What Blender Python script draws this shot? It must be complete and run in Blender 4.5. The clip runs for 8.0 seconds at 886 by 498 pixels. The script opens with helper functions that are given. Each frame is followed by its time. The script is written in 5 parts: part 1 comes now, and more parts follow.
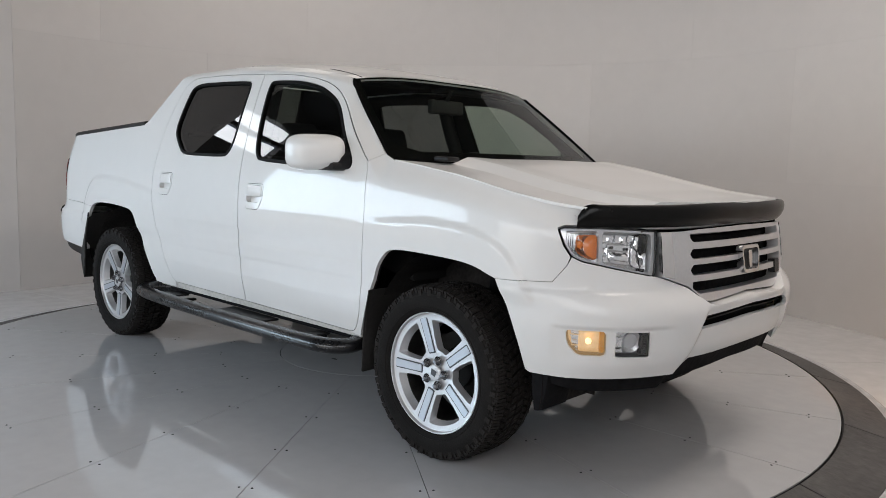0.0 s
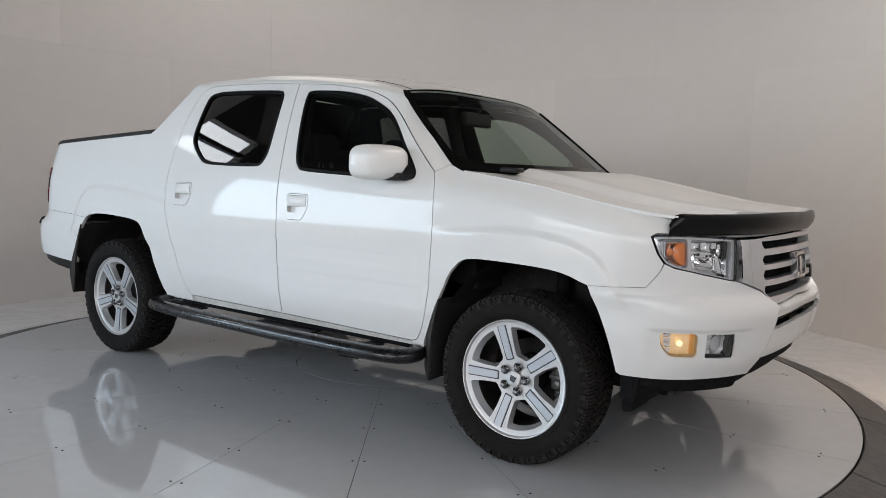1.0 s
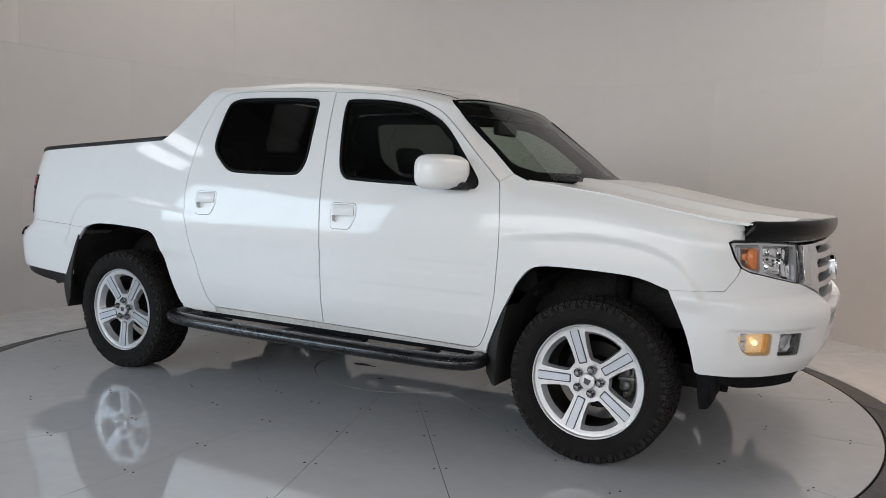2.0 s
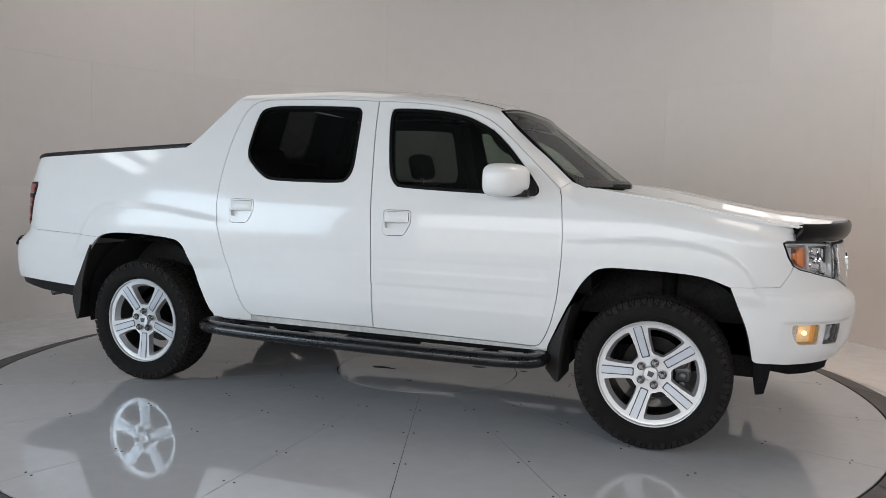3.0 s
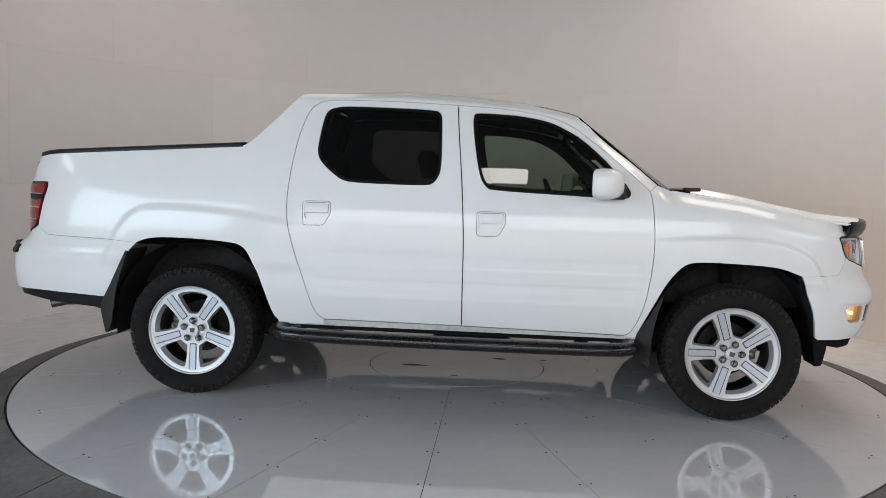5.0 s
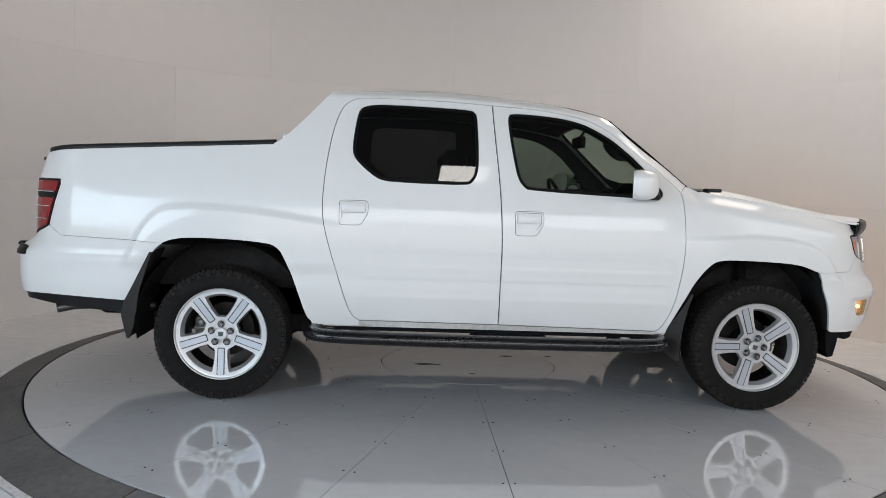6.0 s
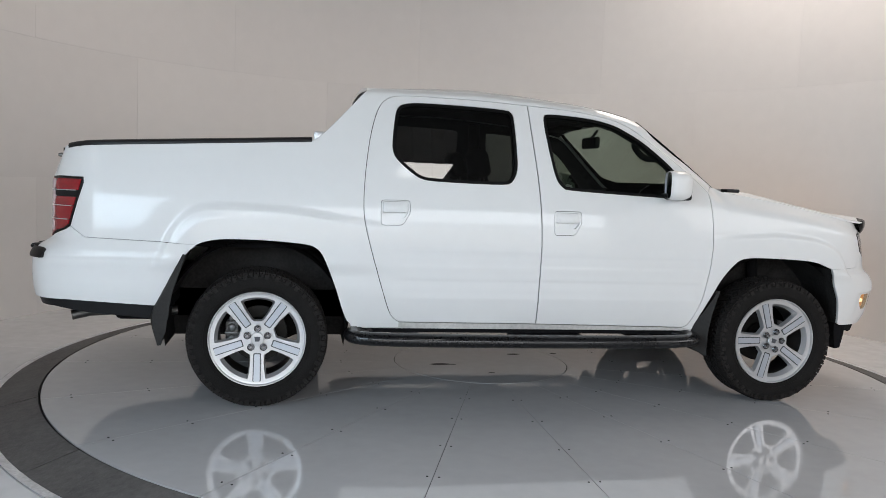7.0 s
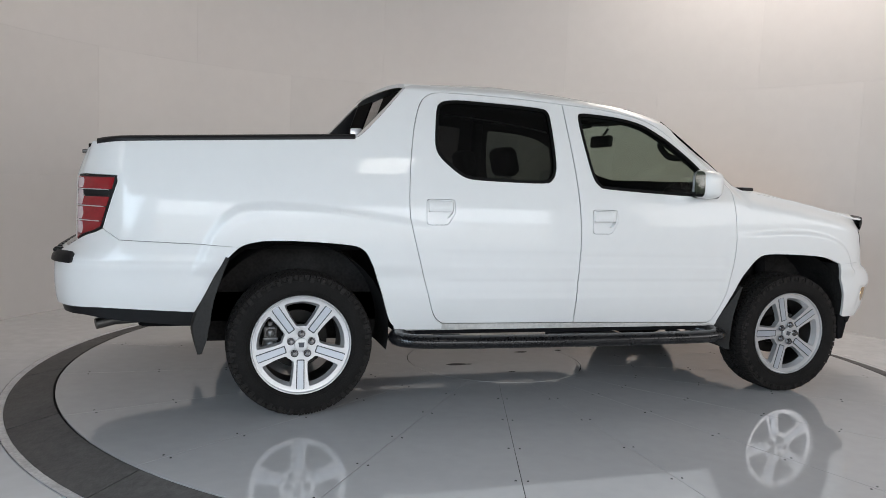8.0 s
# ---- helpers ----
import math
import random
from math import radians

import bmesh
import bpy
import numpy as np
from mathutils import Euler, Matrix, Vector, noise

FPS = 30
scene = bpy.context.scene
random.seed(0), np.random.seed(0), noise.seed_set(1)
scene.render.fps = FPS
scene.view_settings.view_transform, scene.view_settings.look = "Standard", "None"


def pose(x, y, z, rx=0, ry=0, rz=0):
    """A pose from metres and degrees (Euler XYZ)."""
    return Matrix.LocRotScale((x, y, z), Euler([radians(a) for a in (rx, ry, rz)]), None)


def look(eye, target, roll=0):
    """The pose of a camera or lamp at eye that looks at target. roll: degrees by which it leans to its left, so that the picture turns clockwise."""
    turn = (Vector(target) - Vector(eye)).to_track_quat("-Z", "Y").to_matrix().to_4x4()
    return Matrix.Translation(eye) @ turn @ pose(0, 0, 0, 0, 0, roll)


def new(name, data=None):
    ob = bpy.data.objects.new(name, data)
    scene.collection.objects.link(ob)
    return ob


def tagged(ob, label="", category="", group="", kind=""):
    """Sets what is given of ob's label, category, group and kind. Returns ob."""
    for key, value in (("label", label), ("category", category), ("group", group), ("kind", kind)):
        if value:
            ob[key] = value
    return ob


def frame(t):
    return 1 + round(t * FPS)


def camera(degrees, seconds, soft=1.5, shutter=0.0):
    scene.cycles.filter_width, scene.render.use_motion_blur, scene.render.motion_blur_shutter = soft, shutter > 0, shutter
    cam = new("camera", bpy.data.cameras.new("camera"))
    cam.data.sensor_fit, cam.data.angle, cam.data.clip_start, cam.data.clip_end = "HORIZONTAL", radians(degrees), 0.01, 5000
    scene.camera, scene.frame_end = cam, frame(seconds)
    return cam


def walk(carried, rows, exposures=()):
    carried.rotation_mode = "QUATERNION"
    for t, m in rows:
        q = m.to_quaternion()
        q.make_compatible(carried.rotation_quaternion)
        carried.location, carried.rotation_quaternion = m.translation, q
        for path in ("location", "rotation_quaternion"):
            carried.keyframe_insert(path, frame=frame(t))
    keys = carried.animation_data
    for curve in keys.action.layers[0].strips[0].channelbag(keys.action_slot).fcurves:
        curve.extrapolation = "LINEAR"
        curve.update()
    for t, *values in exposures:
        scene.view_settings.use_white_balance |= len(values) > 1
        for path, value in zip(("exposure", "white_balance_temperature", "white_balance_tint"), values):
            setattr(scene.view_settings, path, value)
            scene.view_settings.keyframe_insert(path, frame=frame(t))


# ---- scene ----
from mathutils import geometry

cam = camera(59.23, 8.0, soft=0.75)
PATH = [
    (0, (3.753, -3.235, 1.267), (2.384, -1.794, 1.041), 1.57),
    (0.5, (3.49, -3.51, 1.247), (2.214, -1.984, 1.043), 1.77),
    (1, (3.211, -3.773, 1.237), (2.035, -2.166, 1.05), 1.88),
    (1.5, (2.921, -3.996, 1.236), (1.846, -2.318, 1.06), 1.88),
    (2, (2.59, -4.237, 1.242), (1.63, -2.491, 1.071), 1.79),
    (3.5, (1.471, -4.962, 1.269), (0.905, -3.051, 1.104), 1.36),
    (4, (1.037, -5.132, 1.276), (0.609, -3.185, 1.109), 1.38),
    (4.5, (0.634, -5.228, 1.277), (0.346, -3.256, 1.109), 1.52),
    (6, (-0.534, -5.286, 1.273), (-0.432, -3.296, 1.099), 2.05),
    (6.5, (-0.924, -5.251, 1.27), (-0.696, -3.272, 1.095), 2.23),
    (7, (-1.315, -5.166, 1.265), (-0.959, -3.206, 1.09), 2.32),
    (7.5, (-1.715, -5.038, 1.26), (-1.226, -3.107, 1.083), 2.36),
    (8, (-2.062, -4.91, 1.255), (-1.459, -3.011, 1.077), 2.41),
]
walk(cam, [(t, look(eye, target, roll)) for t, eye, target, roll in PATH], exposures=[(0.0, 0.02), (2.0, -0.05), (4.0, -0.03), (6.0, 0.04), (8.0, 0.07)])

# ---- light ----
world = bpy.data.worlds.new("world")
scene.world = world
world.use_nodes = True
wn = world.node_tree.nodes
sky = wn.new("ShaderNodeTexSky")
sky.sky_type = "NISHITA"
sky.sun_disc = False
sky.sun_elevation, sky.sun_rotation = radians(40), radians(200)
wn["Background"].inputs["Strength"].default_value = 0.1
world.node_tree.links.new(sky.outputs[0], wn["Background"].inputs["Color"])


def area_lamp(name, place, target, w, h, watts, colour):
    data = bpy.data.lights.new(name, "AREA")
    data.shape, data.size, data.size_y, data.energy, data.color = "RECTANGLE", w, h, watts, colour
    ob = new(name, data)
    ob.matrix_world = look(place, target)
    return ob


for lz, watts in ((1.04, 40), (2.44, 140)):
    area_lamp("door_daylight", (0.3, -8.95, lz), (0.3, 0, lz - 0.2), 6.7, 1.28, watts, (0.95, 0.965, 1.0))
for lz in (2.92, 3.33):
    area_lamp("side_daylight", (-4.30, -2.95, lz), (0.0, -2.95, lz - 0.4), 0.9, 0.33, 7.5, (0.95, 0.97, 1.0))
area_lamp("side_daylight", (-4.30, -5.35, 1.80), (-1.2, -2.8, 0.3), 3.2, 1.95, 158, (0.66, 0.84, 1.0))
area_lamp("side_daylight", (4.33, -4.0, 2.20), (1.6, -2.4, 1.6), 3.8, 1.45, 58, (1.0, 0.96, 0.93))
area_lamp("ceiling_panel_light", (0.22, -5.58, 4.585), (0.22, -5.58, 0.0), 0.62, 0.95, 16, (1.0, 0.96, 0.92))
# Added overhead fill that brightens the curved wall; no fitting hangs there.
for lx, ly, lw, watts in ((-2.6, 1.2, 2.6, 27), (3.0, 1.3, 1.2, 84)):
    area_lamp("soft_ceiling_light", (lx, ly, 4.55), (lx, ly, 0.0), lw, 3.2 if lx > 0 else 1.7, watts, (1.0, 0.90, 0.82))


# ---- materials ----
def material(name, colour, rough=0.5, metal=0.0, coat=0.0, noise_size=0.0, noise_amount=0.0, bump=0.0, bump_size=0.0,
             emit=None, emit_strength=0.0, rough_noise=0.0, spec=0.5, coat_rough=0.05, vary=0.0):
    m = bpy.data.materials.new(name)
    m.use_nodes = True
    nt = m.node_tree
    b = nt.nodes["Principled BSDF"]
    b.inputs["Base Color"].default_value = (*colour, 1)
    b.inputs["Roughness"].default_value = rough
    b.inputs["Metallic"].default_value = metal
    b.inputs["Coat Weight"].default_value = coat
    b.inputs["Coat Roughness"].default_value = coat_rough
    b.inputs["IOR"].default_value = 1.45
    b.inputs["Specular IOR Level"].default_value = spec
    if emit:
        b.inputs["Emission Color"].default_value = (*emit, 1)
        b.inputs["Emission Strength"].default_value = emit_strength
    tc = nt.nodes.new("ShaderNodeTexCoord")
    if noise_amount or rough_noise:
        n1 = nt.nodes.new("ShaderNodeTexNoise")
        n1.inputs["Scale"].default_value, n1.inputs["Detail"].default_value = noise_size, 5
        n2 = nt.nodes.new("ShaderNodeTexNoise")
        n2.inputs["Scale"].default_value, n2.inputs["Detail"].default_value = noise_size * 9, 3
        both = nt.nodes.new("ShaderNodeMath")
        both.operation = "ADD"
        nt.links.new(tc.outputs["Object"], n1.inputs["Vector"])
        nt.links.new(tc.outputs["Object"], n2.inputs["Vector"])
        nt.links.new(n1.outputs["Fac"], both.inputs[0])
        nt.links.new(n2.outputs["Fac"], both.inputs[1])
        if noise_amount:
            ramp = nt.nodes.new("ShaderNodeMapRange")
            ramp.inputs["From Min"].default_value, ramp.inputs["From Max"].default_value = 0.6, 1.4
            ramp.inputs["To Min"].default_value, ramp.inputs["To Max"].default_value = 1 - noise_amount, 1 + noise_amount
            mul = nt.nodes.new("ShaderNodeMix")
            mul.data_type, mul.blend_type = "RGBA", "MULTIPLY"
            mul.inputs["Factor"].default_value = 1
            mul.inputs["A"].default_value = (*colour, 1)
            nt.links.new(both.outputs[0], ramp.inputs["Value"])
            tone = ramp.outputs[0]
            if vary:
                info, span, each = nt.nodes.new("ShaderNodeObjectInfo"), nt.nodes.new("ShaderNodeMapRange"), nt.nodes.new("ShaderNodeMath")
                span.inputs["To Min"].default_value, span.inputs["To Max"].default_value = 1 - vary, 1 + vary
                each.operation = "MULTIPLY"
                nt.links.new(info.outputs["Random"], span.inputs["Value"])
                nt.links.new(span.outputs[0], each.inputs[0])
                nt.links.new(tone, each.inputs[1])
                tone = each.outputs[0]
            nt.links.new(tone, mul.inputs["B"])
            nt.links.new(mul.outputs["Result"], b.inputs["Base Color"])
        if rough_noise:
            rr = nt.nodes.new("ShaderNodeMapRange")
            rr.inputs["From Min"].default_value, rr.inputs["From Max"].default_value = 0.6, 1.4
            rr.inputs["To Min"].default_value, rr.inputs["To Max"].default_value = max(0.02, rough - rough_noise), rough + rough_noise
            nt.links.new(both.outputs[0], rr.inputs["Value"])
            nt.links.new(rr.outputs[0], b.inputs["Roughness"])
    if bump:
        nb = nt.nodes.new("ShaderNodeTexNoise")
        nb.inputs["Scale"].default_value, nb.inputs["Detail"].default_value = bump_size, 4
        bm_node = nt.nodes.new("ShaderNodeBump")
        bm_node.inputs["Strength"].default_value, bm_node.inputs["Distance"].default_value = bump, 0.01
        nt.links.new(tc.outputs["Object"], nb.inputs["Vector"])
        nt.links.new(nb.outputs["Fac"], bm_node.inputs["Height"])
        nt.links.new(bm_node.outputs["Normal"], b.inputs["Normal"])
    return m


def pane(name, tint, rise=0.90, face=0.078):
    """Thin glass: what lies behind is seen through a tint, and the face mirrors by Fresnel."""
    m = bpy.data.materials.new(name)
    m.use_nodes = True
    nt = m.node_tree
    nt.nodes.remove(nt.nodes["Principled BSDF"])
    through_glass, gloss = nt.nodes.new("ShaderNodeBsdfTransparent"), nt.nodes.new("ShaderNodeBsdfGlossy")
    facing, mix = nt.nodes.new("ShaderNodeLayerWeight"), nt.nodes.new("ShaderNodeMixShader")
    facing.inputs["Blend"].default_value = 0.5
    power, scale = nt.nodes.new("ShaderNodeMath"), nt.nodes.new("ShaderNodeMath")
    power.operation, scale.operation = "POWER", "MULTIPLY_ADD"
    power.inputs[1].default_value, scale.inputs[1].default_value, scale.inputs[2].default_value = 4.5, rise, face
    nt.links.new(facing.outputs["Facing"], power.inputs[0])
    nt.links.new(power.outputs[0], scale.inputs[0])
    through_glass.inputs["Color"].default_value = (*tint, 1)
    gloss.inputs["Roughness"].default_value = 0.01
    nt.links.new(scale.outputs[0], mix.inputs[0])
    nt.links.new(through_glass.outputs[0], mix.inputs[1])
    nt.links.new(gloss.outputs[0], mix.inputs[2])
    nt.links.new(mix.outputs[0], nt.nodes["Material Output"].inputs["Surface"])
    return m


PAINT = material("white_car_paint", (0.74, 0.74, 0.735), 0.42, coat=0.65, noise_size=1.5, noise_amount=0.015, coat_rough=0.045, spec=0.3)
LINING = material("dusty_arch_liner", (0.020, 0.0185, 0.018), 0.8, noise_size=7, noise_amount=0.55, bump=0.2, bump_size=30, spec=0.2)
UNDER = material("dark_underbody_and_shade", (0.008, 0.008, 0.009), 0.85, noise_size=4, noise_amount=0.4, bump=0.3, bump_size=40, spec=0.12)
PLASTIC = material("black_plastic", (0.007, 0.007, 0.008), 0.42, noise_size=12, noise_amount=0.25, bump=0.08, bump_size=600, spec=0.35)
GLOSS = material("gloss_black_acrylic", (0.004, 0.004, 0.004), 0.24, noise_size=6, noise_amount=0.2, spec=0.2)
SEAL = material("matte_window_seal", (0.004, 0.004, 0.004), 0.6, noise_size=20, noise_amount=0.2, spec=0.15)
RUBBER = material("tyre_rubber", (0.0125, 0.0115, 0.011), 0.75, noise_size=14, noise_amount=0.35, bump=0.25, bump_size=160, spec=0.12)
TREAD = material("worn_tread_rubber", (0.021, 0.019, 0.018), 0.7, noise_size=20, noise_amount=0.45, bump=0.3, bump_size=120, spec=0.1)
ALLOY = material("machined_alloy", (0.62, 0.62, 0.63), 0.33, metal=0.70, noise_size=9, noise_amount=0.04)
STRIP = material("satin_blue_silver_paint", (0.52, 0.55, 0.60), 0.34, metal=0.6, noise_size=9, noise_amount=0.04)
DISC = material("dark_brake_iron", (0.028, 0.027, 0.026), 0.5, metal=1.0, noise_size=25, noise_amount=0.3)
STEEL = material("brushed_steel", (0.13, 0.125, 0.12), 0.42, metal=1.0, noise_size=15, noise_amount=0.25, rough_noise=0.1)
CAST = material("grey_cast_metal", (0.24, 0.24, 0.24), 0.45, metal=0.6, noise_size=20, noise_amount=0.2, bump=0.15, bump_size=90)
CHROME = material("chrome", (0.75, 0.75, 0.76), 0.10, metal=1.0, noise_size=8, noise_amount=0.04)
GOLD = material("golden_lamp_strip", (0.80, 0.40, 0.10), 0.3, coat=0.3, noise_size=40, noise_amount=0.15)
SATIN = material("satin_silver_trim", (0.62, 0.62, 0.635), 0.28, metal=0.6, coat=0.3, noise_size=10, noise_amount=0.05)
CLEAR = pane("clear_lens", (0.93, 0.94, 0.95))
AMBER = material("amber_reflector", (0.75, 0.20, 0.03), 0.25, coat=0.5, noise_size=60, noise_amount=0.25)
RED = material("red_lamp_lens", (0.25, 0.004, 0.010), 0.10, coat=1.0, coat_rough=0.03, noise_size=60, noise_amount=0.25)
PINK = material("pale_reflection_on_red_lens", (0.62, 0.50, 0.52), 0.10, coat=1.0, noise_size=50, noise_amount=0.2)
LAMP_BOWL = material("lit_amber_bowl", (0.92, 0.72, 0.46), 0.24, metal=0.6, noise_size=40, noise_amount=0.3, emit=(1.0, 0.62, 0.27), emit_strength=0.27)
LAMP_ON = material("lit_amber_bulb", (0.9, 0.5, 0.15), 0.3, emit=(1.0, 0.74, 0.42), emit_strength=1.6)
GROOVE = material("grey_painted_groove", (0.075, 0.08, 0.09), 0.5, metal=0.3, noise_size=30, noise_amount=0.15)
# Hall walls out of view: dimness put into the colour, for dark reflections.
HALL = material("darkened_unseen_wall", (0.075, 0.073, 0.072), 0.7, noise_size=1.0, noise_amount=0.06)
SILL = material("dusty_white_sill", (0.52, 0.51, 0.49), 0.55, noise_size=6, noise_amount=0.25, bump=0.1, bump_size=30)
FRIT = material("black_screen_border", (0.003, 0.003, 0.003), 0.9, noise_size=20, noise_amount=0.2, spec=0.05)
NUT = material("dark_plated_nut", (0.24, 0.24, 0.25), 0.25, metal=1.0, noise_size=40, noise_amount=0.2)
FACET = material("polished_lamp_facet", (0.90, 0.90, 0.91), 0.11, metal=0.95, noise_size=25, noise_amount=0.05)
FRAME = material("bright_lamp_frame", (0.66, 0.67, 0.69), 0.28, metal=0.55, noise_size=20, noise_amount=0.06)
REFLECTOR = material("lamp_reflector", (0.55, 0.55, 0.55), 0.2, metal=0.9, noise_size=30, noise_amount=0.12)
GLASS_F = pane("green_tinted_glass", (0.41, 0.47, 0.42))
GLASS_W = pane("clear_green_windscreen", (0.81, 0.87, 0.82), rise=0.6, face=0.05)
GLASS_R = pane("dark_privacy_glass", (0.15, 0.155, 0.155))
# Cabin materials: the shade behind the glass is put into near-black colours.
CLOTH = material("near_black_seat_cloth", (0.007, 0.007, 0.0075), 0.9, noise_size=30, noise_amount=0.3, bump=0.2, bump_size=300)
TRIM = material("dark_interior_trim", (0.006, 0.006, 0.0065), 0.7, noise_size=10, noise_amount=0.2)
LINER = material("near_black_headliner", (0.022, 0.022, 0.022), 0.9, noise_size=12, noise_amount=0.1)
DIRT = material("dusty_black_flap", (0.017, 0.0155, 0.0145), 0.7, noise_size=8, noise_amount=0.4, bump=0.15, bump_size=60)
STEP = material("scuffed_black_tube", (0.0055, 0.0055, 0.0065), 0.30, coat=0.25, noise_size=9, noise_amount=0.6, bump=0.35, bump_size=11, rough_noise=0.15)
DECK = material("grey_gloss_turntable", (0.48, 0.48, 0.485), 0.05, noise_size=1.3, noise_amount=0.05, rough_noise=0.02, bump=0.01, bump_size=1.6, spec=0.75)
GROUND = material("pale_grey_floor_paint", (0.62, 0.62, 0.625), 0.22, noise_size=1.1, noise_amount=0.06, rough_noise=0.06, bump=0.02, bump_size=3)
RING = material("dark_rubber_ring", (0.082, 0.078, 0.076), 0.62, noise_size=3.0, noise_amount=0.4, bump=0.3, bump_size=70)
SEAM = material("dark_joint", (0.03, 0.03, 0.03), 0.8, noise_size=8, noise_amount=0.2)
EDGE = material("worn_metal_edging", (0.66, 0.67, 0.69), 0.35, metal=0.6, noise_size=7, noise_amount=0.3)
WALL = material("matte_white_wall_panel", (0.71, 0.685, 0.67), 0.6, noise_size=0.8, noise_amount=0.025, bump=0.03, bump_size=1.5, vary=0.03)
CEIL = material("darkened_unseen_ceiling", (0.05, 0.048, 0.046), 0.8, noise_size=1.0, noise_amount=0.04)


# ---- mesh helpers ----
def inside(points, poly):
    """Which points lie inside a closed polygon."""
    p, q = np.asarray(points, float), np.asarray(poly, float)
    hit = np.zeros(len(p), bool)
    for a, b in zip(q, np.roll(q, -1, 0)):
        cross = (a[1] > p[:, 1]) != (b[1] > p[:, 1])
        with np.errstate(divide="ignore", invalid="ignore"):
            hit ^= cross & (p[:, 0] < (b[0] - a[0]) * (p[:, 1] - a[1]) / (b[1] - a[1]) + a[0])
    return hit


def dense(poly, step, closed=True):
    p = np.asarray(poly, float)
    out = []
    ends = np.roll(p, -1, 0) if closed else p[1:]
    for a, b in zip(p, ends):
        n = max(1, int(math.ceil(np.hypot(*(b - a)) / step)))
        out += [a + (b - a) * k / n for k in range(n)]
    return np.array(out if closed else out + [p[-1]])


def chaikin(poly, rounds=2, closed=True, keep=0.25):
    p = np.asarray(poly, float)
    for _ in range(rounds):
        a, b = (p, np.roll(p, -1, 0)) if closed else (p[:-1], p[1:])
        q = np.empty((2 * len(a), p.shape[1]))
        q[0::2], q[1::2] = (1 - keep) * a + keep * b, keep * a + (1 - keep) * b
        p = q if closed else np.vstack([p[:1], q, p[-1:]])
    return p


def fillet(poly, r, n=4):
    """A closed polygon with its corners rounded."""
    p = [np.asarray(v, float) for v in poly]
    out = []
    for a, b, c in zip(p[-1:] + p[:-1], p, p[1:] + p[:1]):
        u, v = a - b, c - b
        lu, lv = np.linalg.norm(u), np.linalg.norm(v)
        d = min(r, 0.45 * lu, 0.45 * lv)
        e, f = b + u / lu * d, b + v / lv * d
        for k in range(n + 1):
            t = k / n
            out.append((1 - t) ** 2 * e + 2 * t * (1 - t) * b + t * t * f)
    return np.array(out)


def inset(poly, d):
    """Moves a closed polygon's edge inwards by d."""
    p = np.asarray(poly, float)
    area = 0.5 * np.sum(p[:, 0] * np.roll(p[:, 1], -1) - np.roll(p[:, 0], -1) * p[:, 1])
    t = np.roll(p, -1, 0) - np.roll(p, 1, 0)
    t /= np.linalg.norm(t, axis=1)[:, None] + 1e-12
    return p + np.stack([-t[:, 1], t[:, 0]], 1) * d * np.sign(area)


MID_Y = 0.035  # the truck's middle plane


def mesh_part(name, verts, faces, mat, parent=None, label="", normals=None, smooth_all=False, angle=35, side=1):
    verts = np.asarray(verts, float)
    if side < 0:
        verts = verts * (1, -1, 1) + (0, 2 * MID_Y, 0)
        faces = [tuple(reversed(f)) for f in faces]
        normals = None if normals is None else np.asarray(normals) * (1, -1, 1)
    me = bpy.data.meshes.new(name)
    me.from_pydata([tuple(v) for v in verts], [], [tuple(int(i) for i in f) for f in faces])
    me.materials.append(mat)
    if normals is not None or smooth_all:
        me.polygons.foreach_set("use_smooth", [True] * len(me.polygons))
    if normals is not None:
        me.normals_split_custom_set_from_vertices([tuple(n) for n in normals])
    elif angle and not smooth_all:
        me.polygons.foreach_set("use_smooth", [True] * len(me.polygons))
        me.set_sharp_from_angle(angle=radians(angle))
    me.update()
    ob = new(name, me)
    if parent:
        ob.parent = parent
    if label:
        tagged(ob, label)
    return ob


def part(name, bm, mat, parent=None, label="", angle=35, side=1):
    """Links a bmesh as one mesh object under its thing."""
    bm.verts.index_update()
    verts = [v.co[:] for v in bm.verts]
    faces = [[v.index for v in f.verts] for f in bm.faces]
    bm.free()
    return mesh_part(name, verts, faces, mat, parent, label, angle=angle, side=side)


def skin_normals(s, z, kind):
    e = 0.004
    ds, dz = skin(s + e, z, kind) - skin(s - e, z, kind), skin(s, z + e, kind) - skin(s, z - e, kind)
    n = np.cross(ds, dz)
    return n / (np.linalg.norm(n, axis=1)[:, None] + 1e-12)


